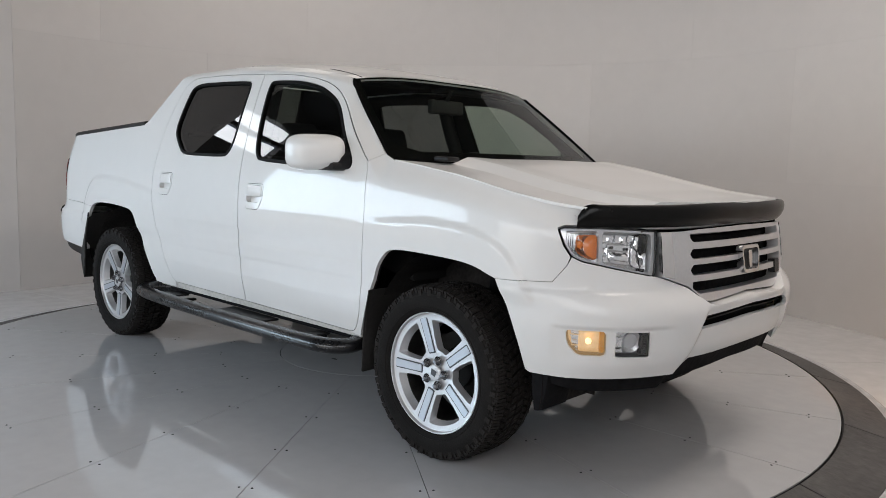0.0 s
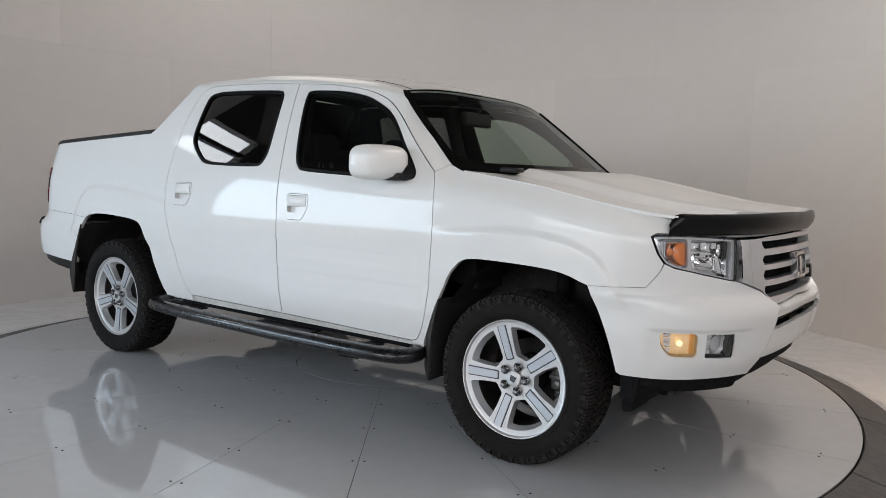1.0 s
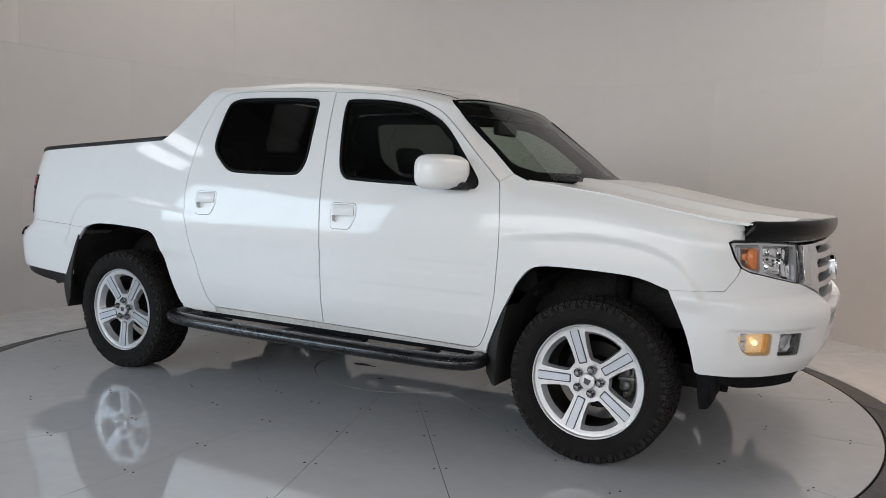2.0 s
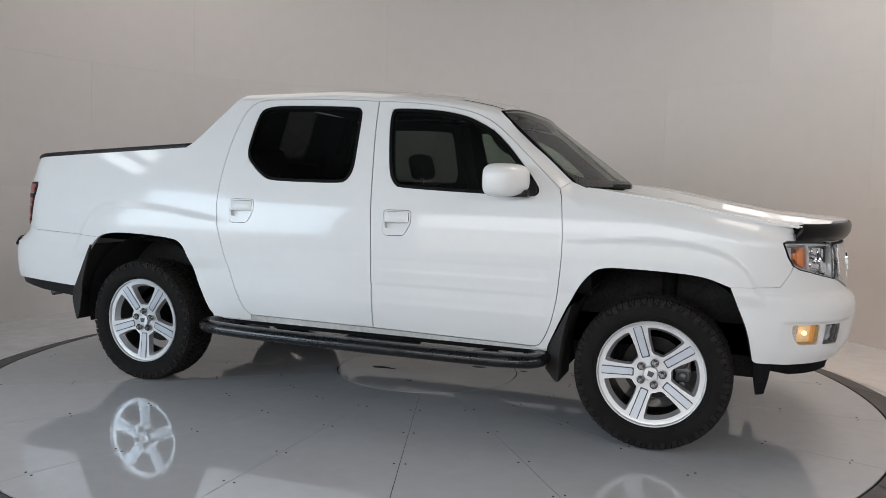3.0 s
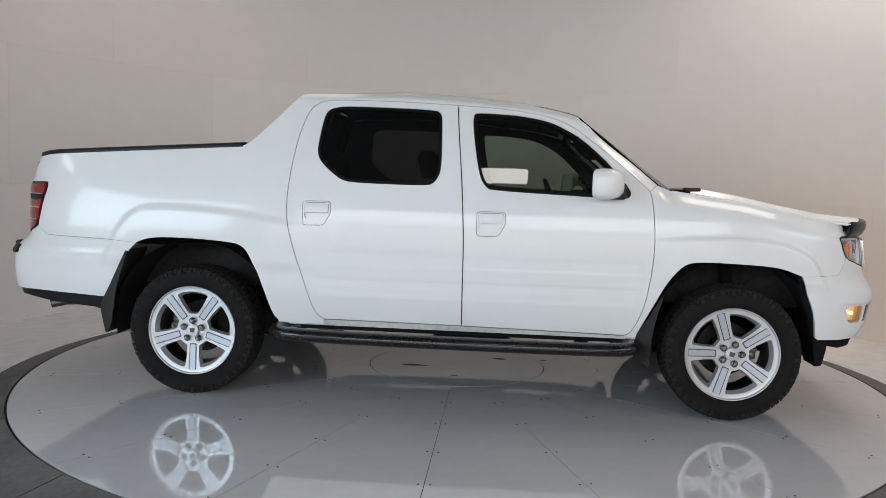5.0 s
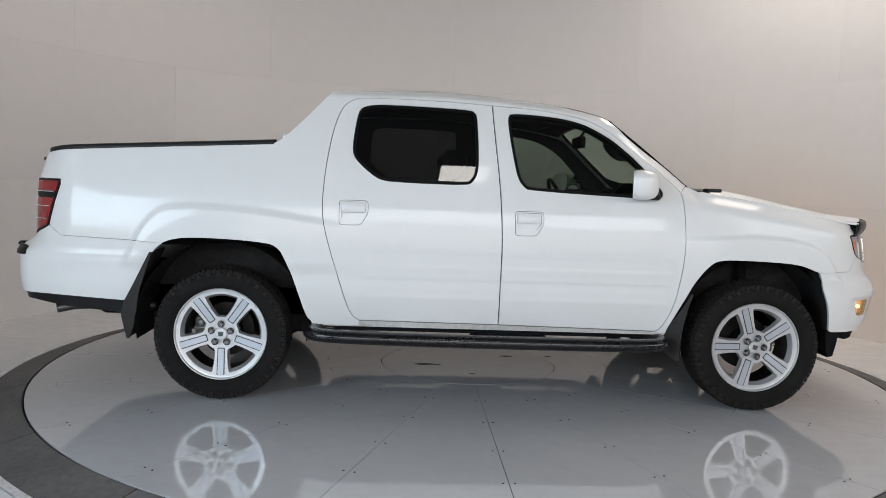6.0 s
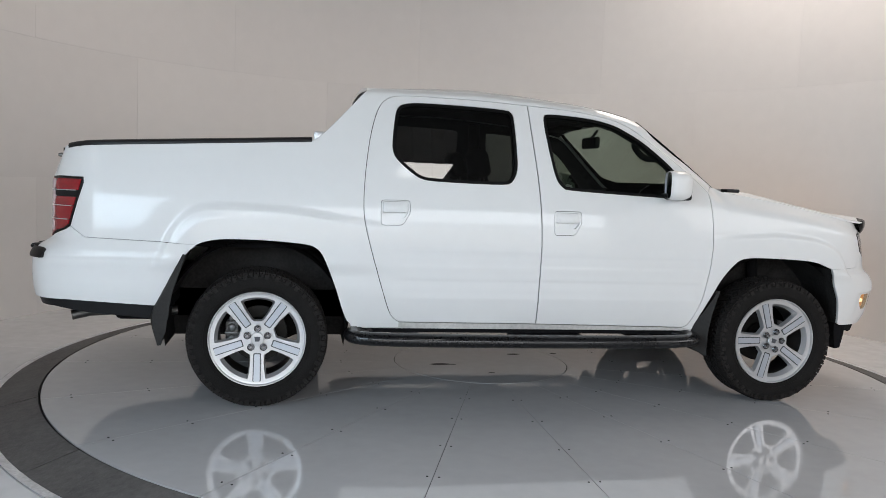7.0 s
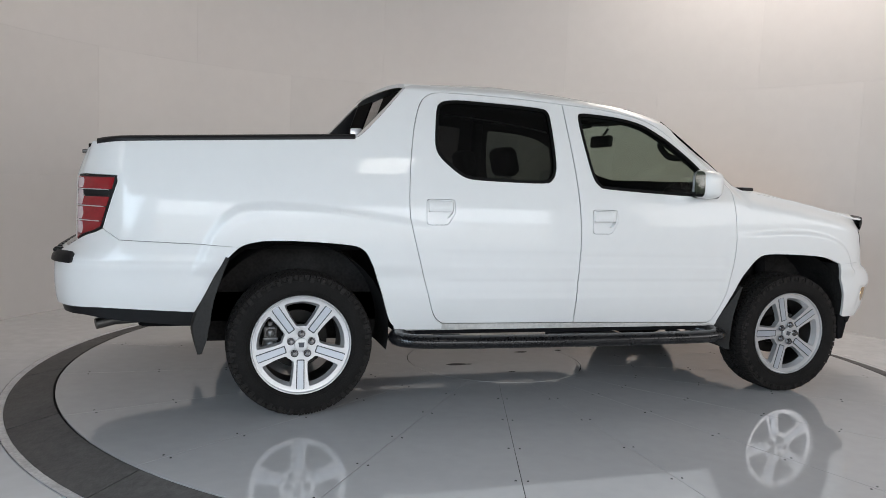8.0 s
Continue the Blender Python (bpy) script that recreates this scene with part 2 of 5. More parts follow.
def panel(name, outline, mat, parent, kind="body", holes=(), off=0.0, depth=0.02, step=0.03, gap=0.0016, label="", side=1, surface=None, crown=0.0, draft=None, weld=False):
    """A sheet on the skin, cut to an outline in (s, z), with openings and turned-in edges."""
    from_surface = surface or (lambda s, z: (skin(s, z, kind), skin_normals(s, z, kind)))
    loops = [inset(dense(outline, min(step, 0.02)), gap)] + [inset(dense(h, min(step, 0.02)), -gap if gap else 0.0) for h in holes]
    pts, edges = [], []
    for loop in loops:
        n0 = len(pts)
        pts += [tuple(v) for v in loop]
        edges += [(n0 + k, n0 + (k + 1) % len(loop)) for k in range(len(loop))]
    lo, hi = loops[0].min(0), loops[0].max(0)
    gx, gz = np.meshgrid(np.arange(lo[0] + step / 2, hi[0], step), np.arange(lo[1] + step / 2, hi[1], step))
    grid = np.stack([gx.ravel(), gz.ravel()], 1)
    grid = grid[inside(grid, loops[0])] if len(grid) else grid
    for h in loops[1:]:
        grid = grid[~inside(grid, h)]
    rim = np.array(pts)
    if len(grid):
        near = np.min(((grid[:, None] - rim[None]) ** 2).sum(-1), 1) if len(grid) * len(rim) < 4e6 else np.array([np.min(((g - rim) ** 2).sum(-1)) for g in grid])
        grid = grid[near > (0.45 * step) ** 2]
    flat = [Vector(p) for p in pts] + [Vector(g) for g in grid]
    out = geometry.delaunay_2d_cdt(flat, edges, [], 0, 1e-6)
    co = np.array([v[:] for v in out[0]])
    tri = np.array([f for f in out[2]], int)
    mid = co[tri].mean(1)
    keep = inside(mid, loops[0])
    for h in loops[1:]:
        keep &= ~inside(mid, h)
    tri = tri[keep]
    p, n = from_surface(co[:, 0], co[:, 1])
    if crown:
        d = np.min(((co[:, None] - rim[None]) ** 2).sum(-1), 1) ** 0.5
        p = p + n * (crown * smooth(0, 0.018, d))[:, None]
    p = p + n * off
    verts, norms, faces = [*p], [*n], []
    a, b, c = p[tri[:, 0]], p[tri[:, 1]], p[tri[:, 2]]
    turn = (np.cross(b - a, c - a) * n[tri[:, 0]]).sum(1) < 0
    faces += [tuple(f[::-1]) if w else tuple(f) for f, w in zip(tri, turn)]
    if depth:
        for i, loop in enumerate(loops):
            q, m = from_surface(loop[:, 0], loop[:, 1])
            q = q + m * off
            t = np.roll(q, -1, 0) - np.roll(q, 1, 0)
            o = np.cross(t, m)
            o /= np.linalg.norm(o, axis=1)[:, None] + 1e-12
            area = np.sum(loop[:, 0] * np.roll(loop[:, 1], -1) - np.roll(loop[:, 0], -1) * loop[:, 1])
            sign = (1 if area > 0 else -1) * (1 if i == 0 else -1)
            k0, k = len(verts), len(loop)
            r = draft(i - 1, loop) if draft and i else loop
            base = from_surface(r[:, 0], r[:, 1])[0] + m * off if draft and i else q
            verts += [*q, *(base - m * depth)]
            norms += [*(o * sign), *(o * sign)]
            for j in range(k):
                f = (k0 + j, k0 + (j + 1) % k, k0 + k + (j + 1) % k, k0 + k + j)
                faces.append(f if sign < 0 else f[::-1])
    if weld:
        bm = bmesh.new()
        made = [bm.verts.new(v) for v in verts]
        for f in faces:
            bm.faces.new([made[k] for k in f])
        bmesh.ops.remove_doubles(bm, verts=bm.verts[:], dist=1e-5)
        return part(name, bm, mat, parent, label, angle=28, side=side)
    return mesh_part(name, verts, faces, mat, parent, label, normals=None if crown else norms, side=side)


def grid_part(name, rows, mat, parent, label="", thick=0.0, side=1, closed_u=False, angle=50):
    """A sheet through rows of points; thick > 0 gives it a back."""
    g = np.array(rows, float)
    r, c = g.shape[:2]
    verts = g.reshape(-1, 3)
    faces = [(i * c + j, i * c + (j + 1) % c, (i + 1) * c + (j + 1) % c, (i + 1) * c + j) for i in range(r - 1) for j in range(c if closed_u else c - 1)]
    if thick:
        du = np.gradient(g, axis=1)
        dv = np.gradient(g, axis=0)
        n = np.cross(du, dv)
        n /= np.linalg.norm(n, axis=2)[..., None] + 1e-12
        back = (g - n * thick).reshape(-1, 3)
        k = len(verts)
        verts = np.vstack([verts, back])
        rim = [j for j in range(c)] + [i * c + c - 1 for i in range(1, r)] + [(r - 1) * c + j for j in range(c - 2, -1, -1)] + [i * c for i in range(r - 2, 0, -1)]
        faces += [tuple(v + k for v in f[::-1]) for f in faces]
        faces += [(a, a + k, b + k, b) for a, b in zip(rim, rim[1:] + rim[:1])]
    return mesh_part(name, verts, faces, mat, parent, label, side=side, angle=angle)


def tube(name, path, radius, mat, parent, label="", n=10, side=1, squash=None, cap=True):
    """A round bar along a path; squash: (sideways, upward) factors."""
    p = np.array(path, float)
    r = np.broadcast_to(np.asarray(radius, float), (len(p),))
    t = np.gradient(p, axis=0)
    t /= np.linalg.norm(t, axis=1)[:, None]
    rings = []
    ref = np.array((0, 0, 1.0)) if abs(t[:, 2]).max() < 0.95 else np.array((0, 1.0, 0))
    sq = squash or (1, 1)
    for c, d, w in zip(p, t, r):
        u = np.cross(d, ref)
        u /= np.linalg.norm(u)
        v = np.cross(u, d)
        rings.append([c + w * (sq[0] * math.cos(a) * u + sq[1] * math.sin(a) * v) for a in np.arange(n) * 2 * math.pi / n])
    verts = np.array(rings).reshape(-1, 3)
    m = len(p)
    faces = [(i * n + j, i * n + (j + 1) % n, (i + 1) * n + (j + 1) % n, (i + 1) * n + j) for i in range(m - 1) for j in range(n)]
    if cap:
        faces += [tuple(range(n - 1, -1, -1)), tuple((m - 1) * n + j for j in range(n))]
    return mesh_part(name, verts, faces, mat, parent, label, side=side, angle=50)


def block(name, lo, hi, mat, parent=None, label="", bevel=0.01, seg=2, m=None, side=1, taper=None):
    """A bevelled box between two corners; taper: (x, y) scale of its top."""
    bm = bmesh.new()
    bmesh.ops.create_cube(bm, size=1)
    lo, hi = Vector(lo), Vector(hi)
    for v in bm.verts:
        up = v.co.z > 0
        k = taper if taper and up else (1, 1)
        v.co = Vector([(lo[i] + hi[i]) / 2 + v.co[i] * (hi[i] - lo[i]) * (k[i] if i < 2 else 1) for i in range(3)])
    if bevel:
        bmesh.ops.bevel(bm, geom=bm.edges[:], offset=bevel, segments=seg, affect="EDGES", profile=0.5)
    if m:
        bmesh.ops.transform(bm, matrix=m, verts=bm.verts[:])
    return part(name, bm, mat, parent, label, side=side)


def lathe(name, profile, mat, parent, label="", n=64, axis="y", side=1, angle=35):
    """A turned solid: rows of (radius, along the axis)."""
    verts, faces = [], []
    for r, h in profile:
        for k in range(n):
            a = 2 * math.pi * k / n
            verts.append((r * math.cos(a), h, r * math.sin(a)) if axis == "y" else (r * math.cos(a), r * math.sin(a), h))
    for i in range(len(profile) - 1):
        for k in range(n):
            f = (i * n + k, (i + 1) * n + k, (i + 1) * n + (k + 1) % n, i * n + (k + 1) % n)
            faces.append(f)
    return mesh_part(name, verts, faces, mat, parent, label, side=side, angle=angle)


def prism(name, poly, lo, hi, mat, parent, label="", axis="y", bevel=0.0, m=None, side=1):
    """A flat polygon given some depth: (a, b) in x and z for axis y."""
    bm = bmesh.new()
    at = (lambda a, b, c: (a, c, b)) if axis == "y" else (lambda a, b, c: (a, b, c)) if axis == "z" else (lambda a, b, c: (c, a, b))
    low, top = [bm.verts.new(at(*p, lo)) for p in poly], [bm.verts.new(at(*p, hi)) for p in poly]
    n = len(poly)
    bm.faces.new(low)
    bm.faces.new(top[::-1])
    for k in range(n):
        bm.faces.new((low[k], top[k], top[(k + 1) % n], low[(k + 1) % n]))
    bmesh.ops.recalc_face_normals(bm, faces=bm.faces[:])
    if bevel:
        bmesh.ops.bevel(bm, geom=bm.edges[:], offset=bevel, segments=2, affect="EDGES", profile=0.5)
    if m:
        bmesh.ops.transform(bm, matrix=m, verts=bm.verts[:])
    return part(name, bm, mat, parent, label, side=side)


def empty(name, label="", category="", group="", parent=None):
    ob = new(name)
    ob.empty_display_size = 0.1
    if parent:
        ob.parent = parent
    return tagged(ob, label, category, group)


# ---- the truck's skin ----
def lerp_table(v, xs, ys):
    """Piecewise linear, softened by a small average."""
    v = np.asarray(v, float)
    return sum(np.interp(v + d, xs, ys) for d in (-0.03, -0.015, 0.0, 0.015, 0.03)) / 5


def smooth(a, b, v):
    t = np.clip((np.asarray(v, float) - a) / (b - a), 0.0, 1.0)
    return t * t * (3 - 2 * t)


# plan of the right-hand flank at bumper height, from tail to nose
PLAN_X = [-2.758, -2.755, -2.74, -2.705, -2.62, -2.46, -2.1, -1.5, -0.8, 0.0, 0.8, 1.5, 1.8, 1.96, 2.09, 2.195, 2.295, 2.385, 2.455, 2.478, 2.482]
PLAN_Y = [0.035, -0.45, -0.68, -0.80, -0.878, -0.922, -0.934, -0.936, -0.936, -0.936, -0.936, -0.938, -0.94, -0.926, -0.892, -0.840, -0.755, -0.62, -0.42, -0.20, 0.035]


def smooth_plan():
    p = np.array([PLAN_X, PLAN_Y]).T
    for _ in range(4):
        q = np.empty((2 * len(p) - 2, 2))
        q[0::2] = 0.75 * p[:-1] + 0.25 * p[1:]
        q[1::2] = 0.25 * p[:-1] + 0.75 * p[1:]
        p = np.vstack([p[:1], q, p[-1:]])
    s = np.r_[0, np.cumsum(np.hypot(*np.diff(p, axis=0).T))]
    return s - np.interp(0.0, p[:, 0], s), p


PLAN_S, PLAN_P = smooth_plan()
PLAN_T = np.gradient(PLAN_P, PLAN_S, axis=0)
PLAN_T /= np.linalg.norm(PLAN_T, axis=1)[:, None]
S_TAIL, S_NOSE = float(PLAN_S[0]), float(PLAN_S[-1])


def roof_edge(x):
    return lerp_table(x, (-1.1, -0.976, -0.34, 0.0, 0.33, 0.49, 0.62, 0.7), (1.765, 1.772, 1.783, 1.764, 1.732, 1.707, 1.678, 1.655))


def hood_edge(x):
    return lerp_table(x, (1.10, 1.24, 1.56, 1.845, 2.069, 2.3, 2.5), (1.272, 1.25, 1.206, 1.150, 1.113, 1.095, 1.09))


FLANK_Z = (0.2, 0.45, 0.55, 0.64, 0.72, 0.80, 0.9, 1.0, 1.1, 1.2, 1.3, 1.456, 1.6, 1.715, 1.8)
FLANK_D = (-0.075, -0.052, -0.03, -0.012, -0.010, 0.0, 0.003, 0.0, -0.008, -0.028, -0.0564, -0.1081, -0.1636, -0.2135, -0.2536)
NOSE_Z = (0.2, 0.45, 0.55, 0.68, 0.74, 0.80, 0.9, 1.0, 1.1, 1.2)
NOSE_BUMP = (-0.13, -0.075, -0.02, 0.0, -0.004, -0.056, -0.07, -0.085, -0.115, -0.16)
NOSE_BODY = (-0.06, -0.06, -0.06, -0.06, -0.06, -0.06, -0.07, -0.085, -0.115, -0.16)
TAIL_BODY_Z, TAIL_BODY = (0.4, 0.8, 1.0, 1.2, 1.37, 1.5), (-0.10, -0.10, -0.10, -0.105, -0.165, -0.21)
TAIL_BUMP_Z, TAIL_BUMP = (0.3, 0.45, 0.53, 0.6, 0.7, 0.80, 0.835, 0.875, 1.0), (-0.10, -0.06, -0.03, -0.01, 0.0, -0.004, -0.008, -0.095, -0.10)
R_FLARE = ((-2.075, -2.045, -2.02, -1.966, -1.91, -1.856, -1.70, -1.368, -1.098, -0.6), (0.74, 0.83, 0.90, 0.993, 1.05, 1.082, 1.098, 1.080, 1.044, 0.97))
R_INNER = ((-2.03, -2.0, -1.944, -1.88, -1.823, -1.70, -1.4), (0.74, 0.834, 0.937, 1.0, 1.031, 1.05, 1.04))
F_FLARE = ((0.9, 1.152, 1.461, 1.62, 1.746, 1.83, 1.894, 1.94, 1.974, 2.01), (1.0, 1.003, 1.024, 1.018, 1.001, 0.975, 0.941, 0.89, 0.84, 0.76))


def flare(x, z):
    """How far the arch flares stand proud of the flank, with a second crease behind the rear wheel."""
    def inside_line(line):
        slope = (lerp_table(x + 0.012, *line) - lerp_table(x - 0.012, *line)) / 0.024
        return (lerp_table(x, *line) - z) / np.sqrt(1 + slope ** 2)

    low = smooth(0.72, 0.80, z)
    rear = 0.014 * smooth(-0.020, 0.030, inside_line(R_FLARE)) * smooth(-0.70, -1.20, x) * smooth(-2.11, -2.07, x)
    rear = rear + 0.004 * smooth(-0.022, 0.026, inside_line(R_INNER)) * smooth(-1.55, -1.85, x) * smooth(-2.07, -2.03, x)
    return low * (rear + 0.015 * smooth(-0.012, 0.024, inside_line(F_FLARE)) * smooth(0.98, 1.35, x) * smooth(2.04, 2.0, x))


def skin(s, z, kind="body"):
    """Points of the right-hand skin: s runs along the plan (s = x at the doors), z is the height."""
    s, z = np.atleast_1d(np.asarray(s, float)), np.atleast_1d(np.asarray(z, float))
    flip = np.where((s > S_NOSE) | (s < S_TAIL), -1.0, 1.0)
    s = np.where(s > S_NOSE, 2 * S_NOSE - s, np.where(s < S_TAIL, 2 * S_TAIL - s, s))
    x, y = np.interp(s, PLAN_S, PLAN_P[:, 0]), np.interp(s, PLAN_S, PLAN_P[:, 1])
    tx, ty = np.interp(s, PLAN_S, PLAN_T[:, 0]), np.interp(s, PLAN_S, PLAN_T[:, 1])
    side = lerp_table(z, FLANK_Z, FLANK_D)
    up = z - 1.2
    side = side + (-0.028 - 0.265 * up - 0.185 * up * up - side) * smooth(1.20, 1.26, z)
    top = roof_edge(s)
    side = side - 0.045 * smooth(top - 0.05, top + 0.01, z) ** 2 * smooth(0.9, 0.75, s)
    side = side - 0.05 * smooth(0.3, 0.75, s) * smooth(1.35, 1.62, z)
    inward = lerp_table(s, (0.6, 0.652, 0.766, 0.881, 0.998, 1.07, 1.12, 1.18), (0.0, 0.005, 0.029, 0.050, 0.060, 0.045, 0.030, 0.0))
    side = side - inward * smooth(0.065, 0.0, (1.663 - 0.849 * (s - 0.652) - z) / 1.31) * smooth(0.60, 0.652, s)
    top = hood_edge(s)
    side = side - 0.075 * smooth(top - 0.13, top + 0.01, z) ** 2 * smooth(1.0, 1.3, s)
    front = lerp_table(z, NOSE_Z, NOSE_BUMP if kind == "bump" else NOSE_BODY)
    side = side + (front - side) * smooth(1.9, 2.4, s)
    back = lerp_table(z, TAIL_BUMP_Z, TAIL_BUMP) if kind == "bump" else lerp_table(z, TAIL_BODY_Z, TAIL_BODY)
    side = side + (back - side) * smooth(-2.35, -2.75, s)
    side = side + flare(s, z)
    # shallow embossed bands along the doors
    band = 0.0035 * smooth(0.875, 0.855, z) - 0.003 * smooth(0.808, 0.788, z) + 0.003 * smooth(0.728, 0.706, z) - 0.0035 * smooth(0.64, 0.60, z)
    side = side - band * smooth(-0.86, -0.70, s) * smooth(1.045, 0.97, s)
    if kind == "bump":
        side = side + 0.012 * smooth(0.799, 0.780, z) * smooth(1.84, 2.0, s) * smooth(2.6, 2.3, s) + (0.008 * smooth(0.826, 0.812, z) + 0.006 * smooth(0.782, 0.768, z)) * smooth(-1.9, -2.05, s) * smooth(-2.75, -2.6, s)
        # shallow pocket round the lamps, recessed middle under the intake
        side = side - 0.009 * smooth(0.674, 0.660, z) * smooth(0.49, 0.57, z) * smooth(2.08, 2.15, s) * smooth(2.62, 2.50, s)
        side = side - 0.016 * smooth(-0.014, 0.030, s - 2.655 - (z - 0.464) * 0.45) * smooth(0.735, 0.70, z)
    return np.stack([x + side * ty, MID_Y + (y - MID_Y - side * tx) * flip, z], -1)


# ---- the room ----
CX, CY, R_DECK, R_RING, R_WALL, WALL_H, FLOOR_Z = -0.053, 0.132, 2.771, 3.015, 4.12, 4.6, -0.055


def sector(r0, r1, a0, a1, z0, z1, n=8, fall=0.0):
    """A slab between two radii and two angles (degrees), round the turntable's pivot; its outer edge may fall."""
    ang = np.radians(np.linspace(a0, a1, n + 1))
    ring = [(r0 * math.cos(a), r0 * math.sin(a)) for a in ang] + [(r1 * math.cos(a), r1 * math.sin(a)) for a in ang[::-1]]
    m = len(ring)
    low = [0.0] * (n + 1) + [fall] * (n + 1)
    verts = [(x + CX, y + CY, z0 - d) for (x, y), d in zip(ring, low)] + [(x + CX, y + CY, z1 - d) for (x, y), d in zip(ring, low)]
    k = n + 1
    faces = []
    for i in range(n):
        faces += [(m + i, m + m - 1 - i, m + m - 2 - i, m + i + 1), (i, i + 1, m - 2 - i, m - 1 - i)]
    faces += [(i, (i + 1) % m, m + (i + 1) % m, m + i) for i in range(m)]
    bm = bmesh.new()
    vs = [bm.verts.new(v) for v in verts]
    for f in faces:
        bm.faces.new([vs[i] for i in f])
    bmesh.ops.recalc_face_normals(bm, faces=bm.faces[:])
    return bm


# floor: one sheet with painted panels on it
bm = bmesh.new()
bmesh.ops.create_grid(bm, x_segments=1, y_segments=1, size=9.6)
bmesh.ops.translate(bm, verts=bm.verts[:], vec=(0, -1.5, FLOOR_Z - 0.028))
floor = tagged(part("floor", bm, SEAM), "pale grey painted studio floor round the turntable", kind="structure")
for a in range(-168, 192, 24):
    part("floor_panel", sector(R_RING + 0.047, 9.5, a + 0.03, a + 23.97, FLOOR_Z - 0.026, FLOOR_Z, 12), GROUND, floor)

# the dark ring round the turntable
ring = tagged(part("ring", sector(R_DECK + 0.006, R_RING + 0.046, -180, 180, -0.08, -0.012, 120, 0.055), SEAM), "dark ring of rubber segments round the turntable", kind="structure")
for a in range(-183, 177, 20):
    part("ring_segment", sector(R_DECK + 0.013, R_RING, a + 0.10, a + 19.90, -0.012, 0.0, 8, 0.05), RING, ring)
for a in range(-180, 180, 30):
    part("edging", sector(R_RING + 0.002, R_RING + 0.042, a + 0.02, a + 29.98, FLOOR_Z - 0.02, FLOOR_Z + 0.003, 10), EDGE, ring, "worn bright metal edging strip")

# turntable
table = tagged(part("turntable", sector(0.0001, R_DECK, -180, 180, -0.078, -0.007, 120), SEAM), "glossy grey turntable deck of wedge-shaped panels", "turntable")
part("centre_plate", sector(0.0001, 0.606, -180, 180, -0.007, 0, 64), DECK, table)
for k in range(20):
    part("deck_panel", sector(0.611, R_DECK, -18 + 18 * k + 0.045, 18 * k - 0.045, -0.007, 0, 10), DECK, table)
    a = radians(-18 + 18 * k)
    for r in (0.98, 1.38, 1.82, 2.22, 2.62):
        for d in (-0.026, 0.026):
            bm = bmesh.new()
            bmesh.ops.create_cone(bm, cap_ends=True, segments=8, radius1=0.0055, radius2=0.0045, depth=0.002)
            bmesh.ops.translate(bm, verts=bm.verts[:], vec=(CX + r * math.cos(a) - d * math.sin(a), CY + r * math.sin(a) + d * math.cos(a), 0.001))
            part("bolt", bm, SEAM, table)

# worn dark marks in the centre plate
wear = random.Random(7)
for mx, my, mw, md in ((-0.36, 0.045, 0.085, 0.030), (-0.27, 0.04, 0.03, 0.012), (0.25, 0.35, 0.05, 0.022), (0.56, 0.37, 0.03, 0.016), (-0.05, -0.20, 0.025, 0.012)):
    spot = [(mx + mw * math.cos(a) * wear.uniform(0.7, 1.15), my + md * math.sin(a) * wear.uniform(0.7, 1.15)) for a in np.arange(12) * math.pi / 6]
    prism("worn_mark", [tuple(v) for v in chaikin(spot, 1)], 0.0003, 0.0009, SEAM, table, axis="z")


def wall_line():
    """The plan of the wall's inner face: a half round at the back, straight sides to the front."""
    pts = [(CX + R_WALL * math.cos(radians(a)), CY + R_WALL * math.sin(radians(a))) for a in np.arange(-10, 192, 2.0)]
    return [(pts[0][0] + 0.25, -9.0)] + pts + [(pts[-1][0] - 0.25, -9.0)]


def wall_slab(name, pts, z0, z1, thick, mat, parent, label=""):
    p = np.array(pts)
    t = np.gradient(p, axis=0)
    t /= np.linalg.norm(t, axis=1)[:, None]
    q = p + np.stack([t[:, 1], -t[:, 0]], 1) * thick
    n = len(p)
    verts = [(x, y, z0) for x, y in p] + [(x, y, z1) for x, y in p] + [(x, y, z0) for x, y in q] + [(x, y, z1) for x, y in q]
    faces = []
    for i in range(n - 1):
        faces += [(i, n + i, n + i + 1, i + 1), (2 * n + i, 2 * n + i + 1, 3 * n + i + 1, 3 * n + i), (n + i, 3 * n + i, 3 * n + i + 1, n + i + 1), (i, i + 1, 2 * n + i + 1, 2 * n + i)]
    for i in (0, n - 1):
        faces.append((i, 2 * n + i, 3 * n + i, n + i))
    bm = bmesh.new()
    vs = [bm.verts.new(v) for v in verts]
    for f in faces:
        bm.faces.new([vs[i] for i in f])
    bmesh.ops.recalc_face_normals(bm, faces=bm.faces[:])
    return part(name, bm, mat, parent, label)


line = np.array(wall_line())
# the round wall: a dark core with pale sheets in front, butted with hairline joints
arc = [(CX + (R_WALL + 0.03) * math.cos(radians(a)), CY + (R_WALL + 0.03) * math.sin(radians(a))) for a in np.arange(-10, 192.1, 2.0)]
wall = tagged(wall_slab("wall_round", arc, FLOOR_Z - 0.02, WALL_H, 0.12, WALL, None), "pale matte curved studio wall of butted sheets", kind="structure")
for row, (z0, z1) in enumerate(((FLOOR_Z, 1.15), (1.15, 2.35), (2.35, 3.55), (3.55, WALL_H))):
    start = -17.3 if row % 2 else -32.5
    a = start
    while a < 192:
        lo, hi = max(a, -10), min(a + 30.4, 192)
        if hi - lo > 1:
            angles = np.linspace(lo + 0.007, hi - 0.007, max(3, int((hi - lo) / 1.5)))
            wall_slab("wall_sheet", [(CX + R_WALL * math.cos(radians(v)), CY + R_WALL * math.sin(radians(v))) for v in angles], z0 + (0.0 if row == 0 else 0.0005), z1 - 0.0005, 0.028, WALL, wall)
        a += 30.4
rx0, ry0 = arc[0]
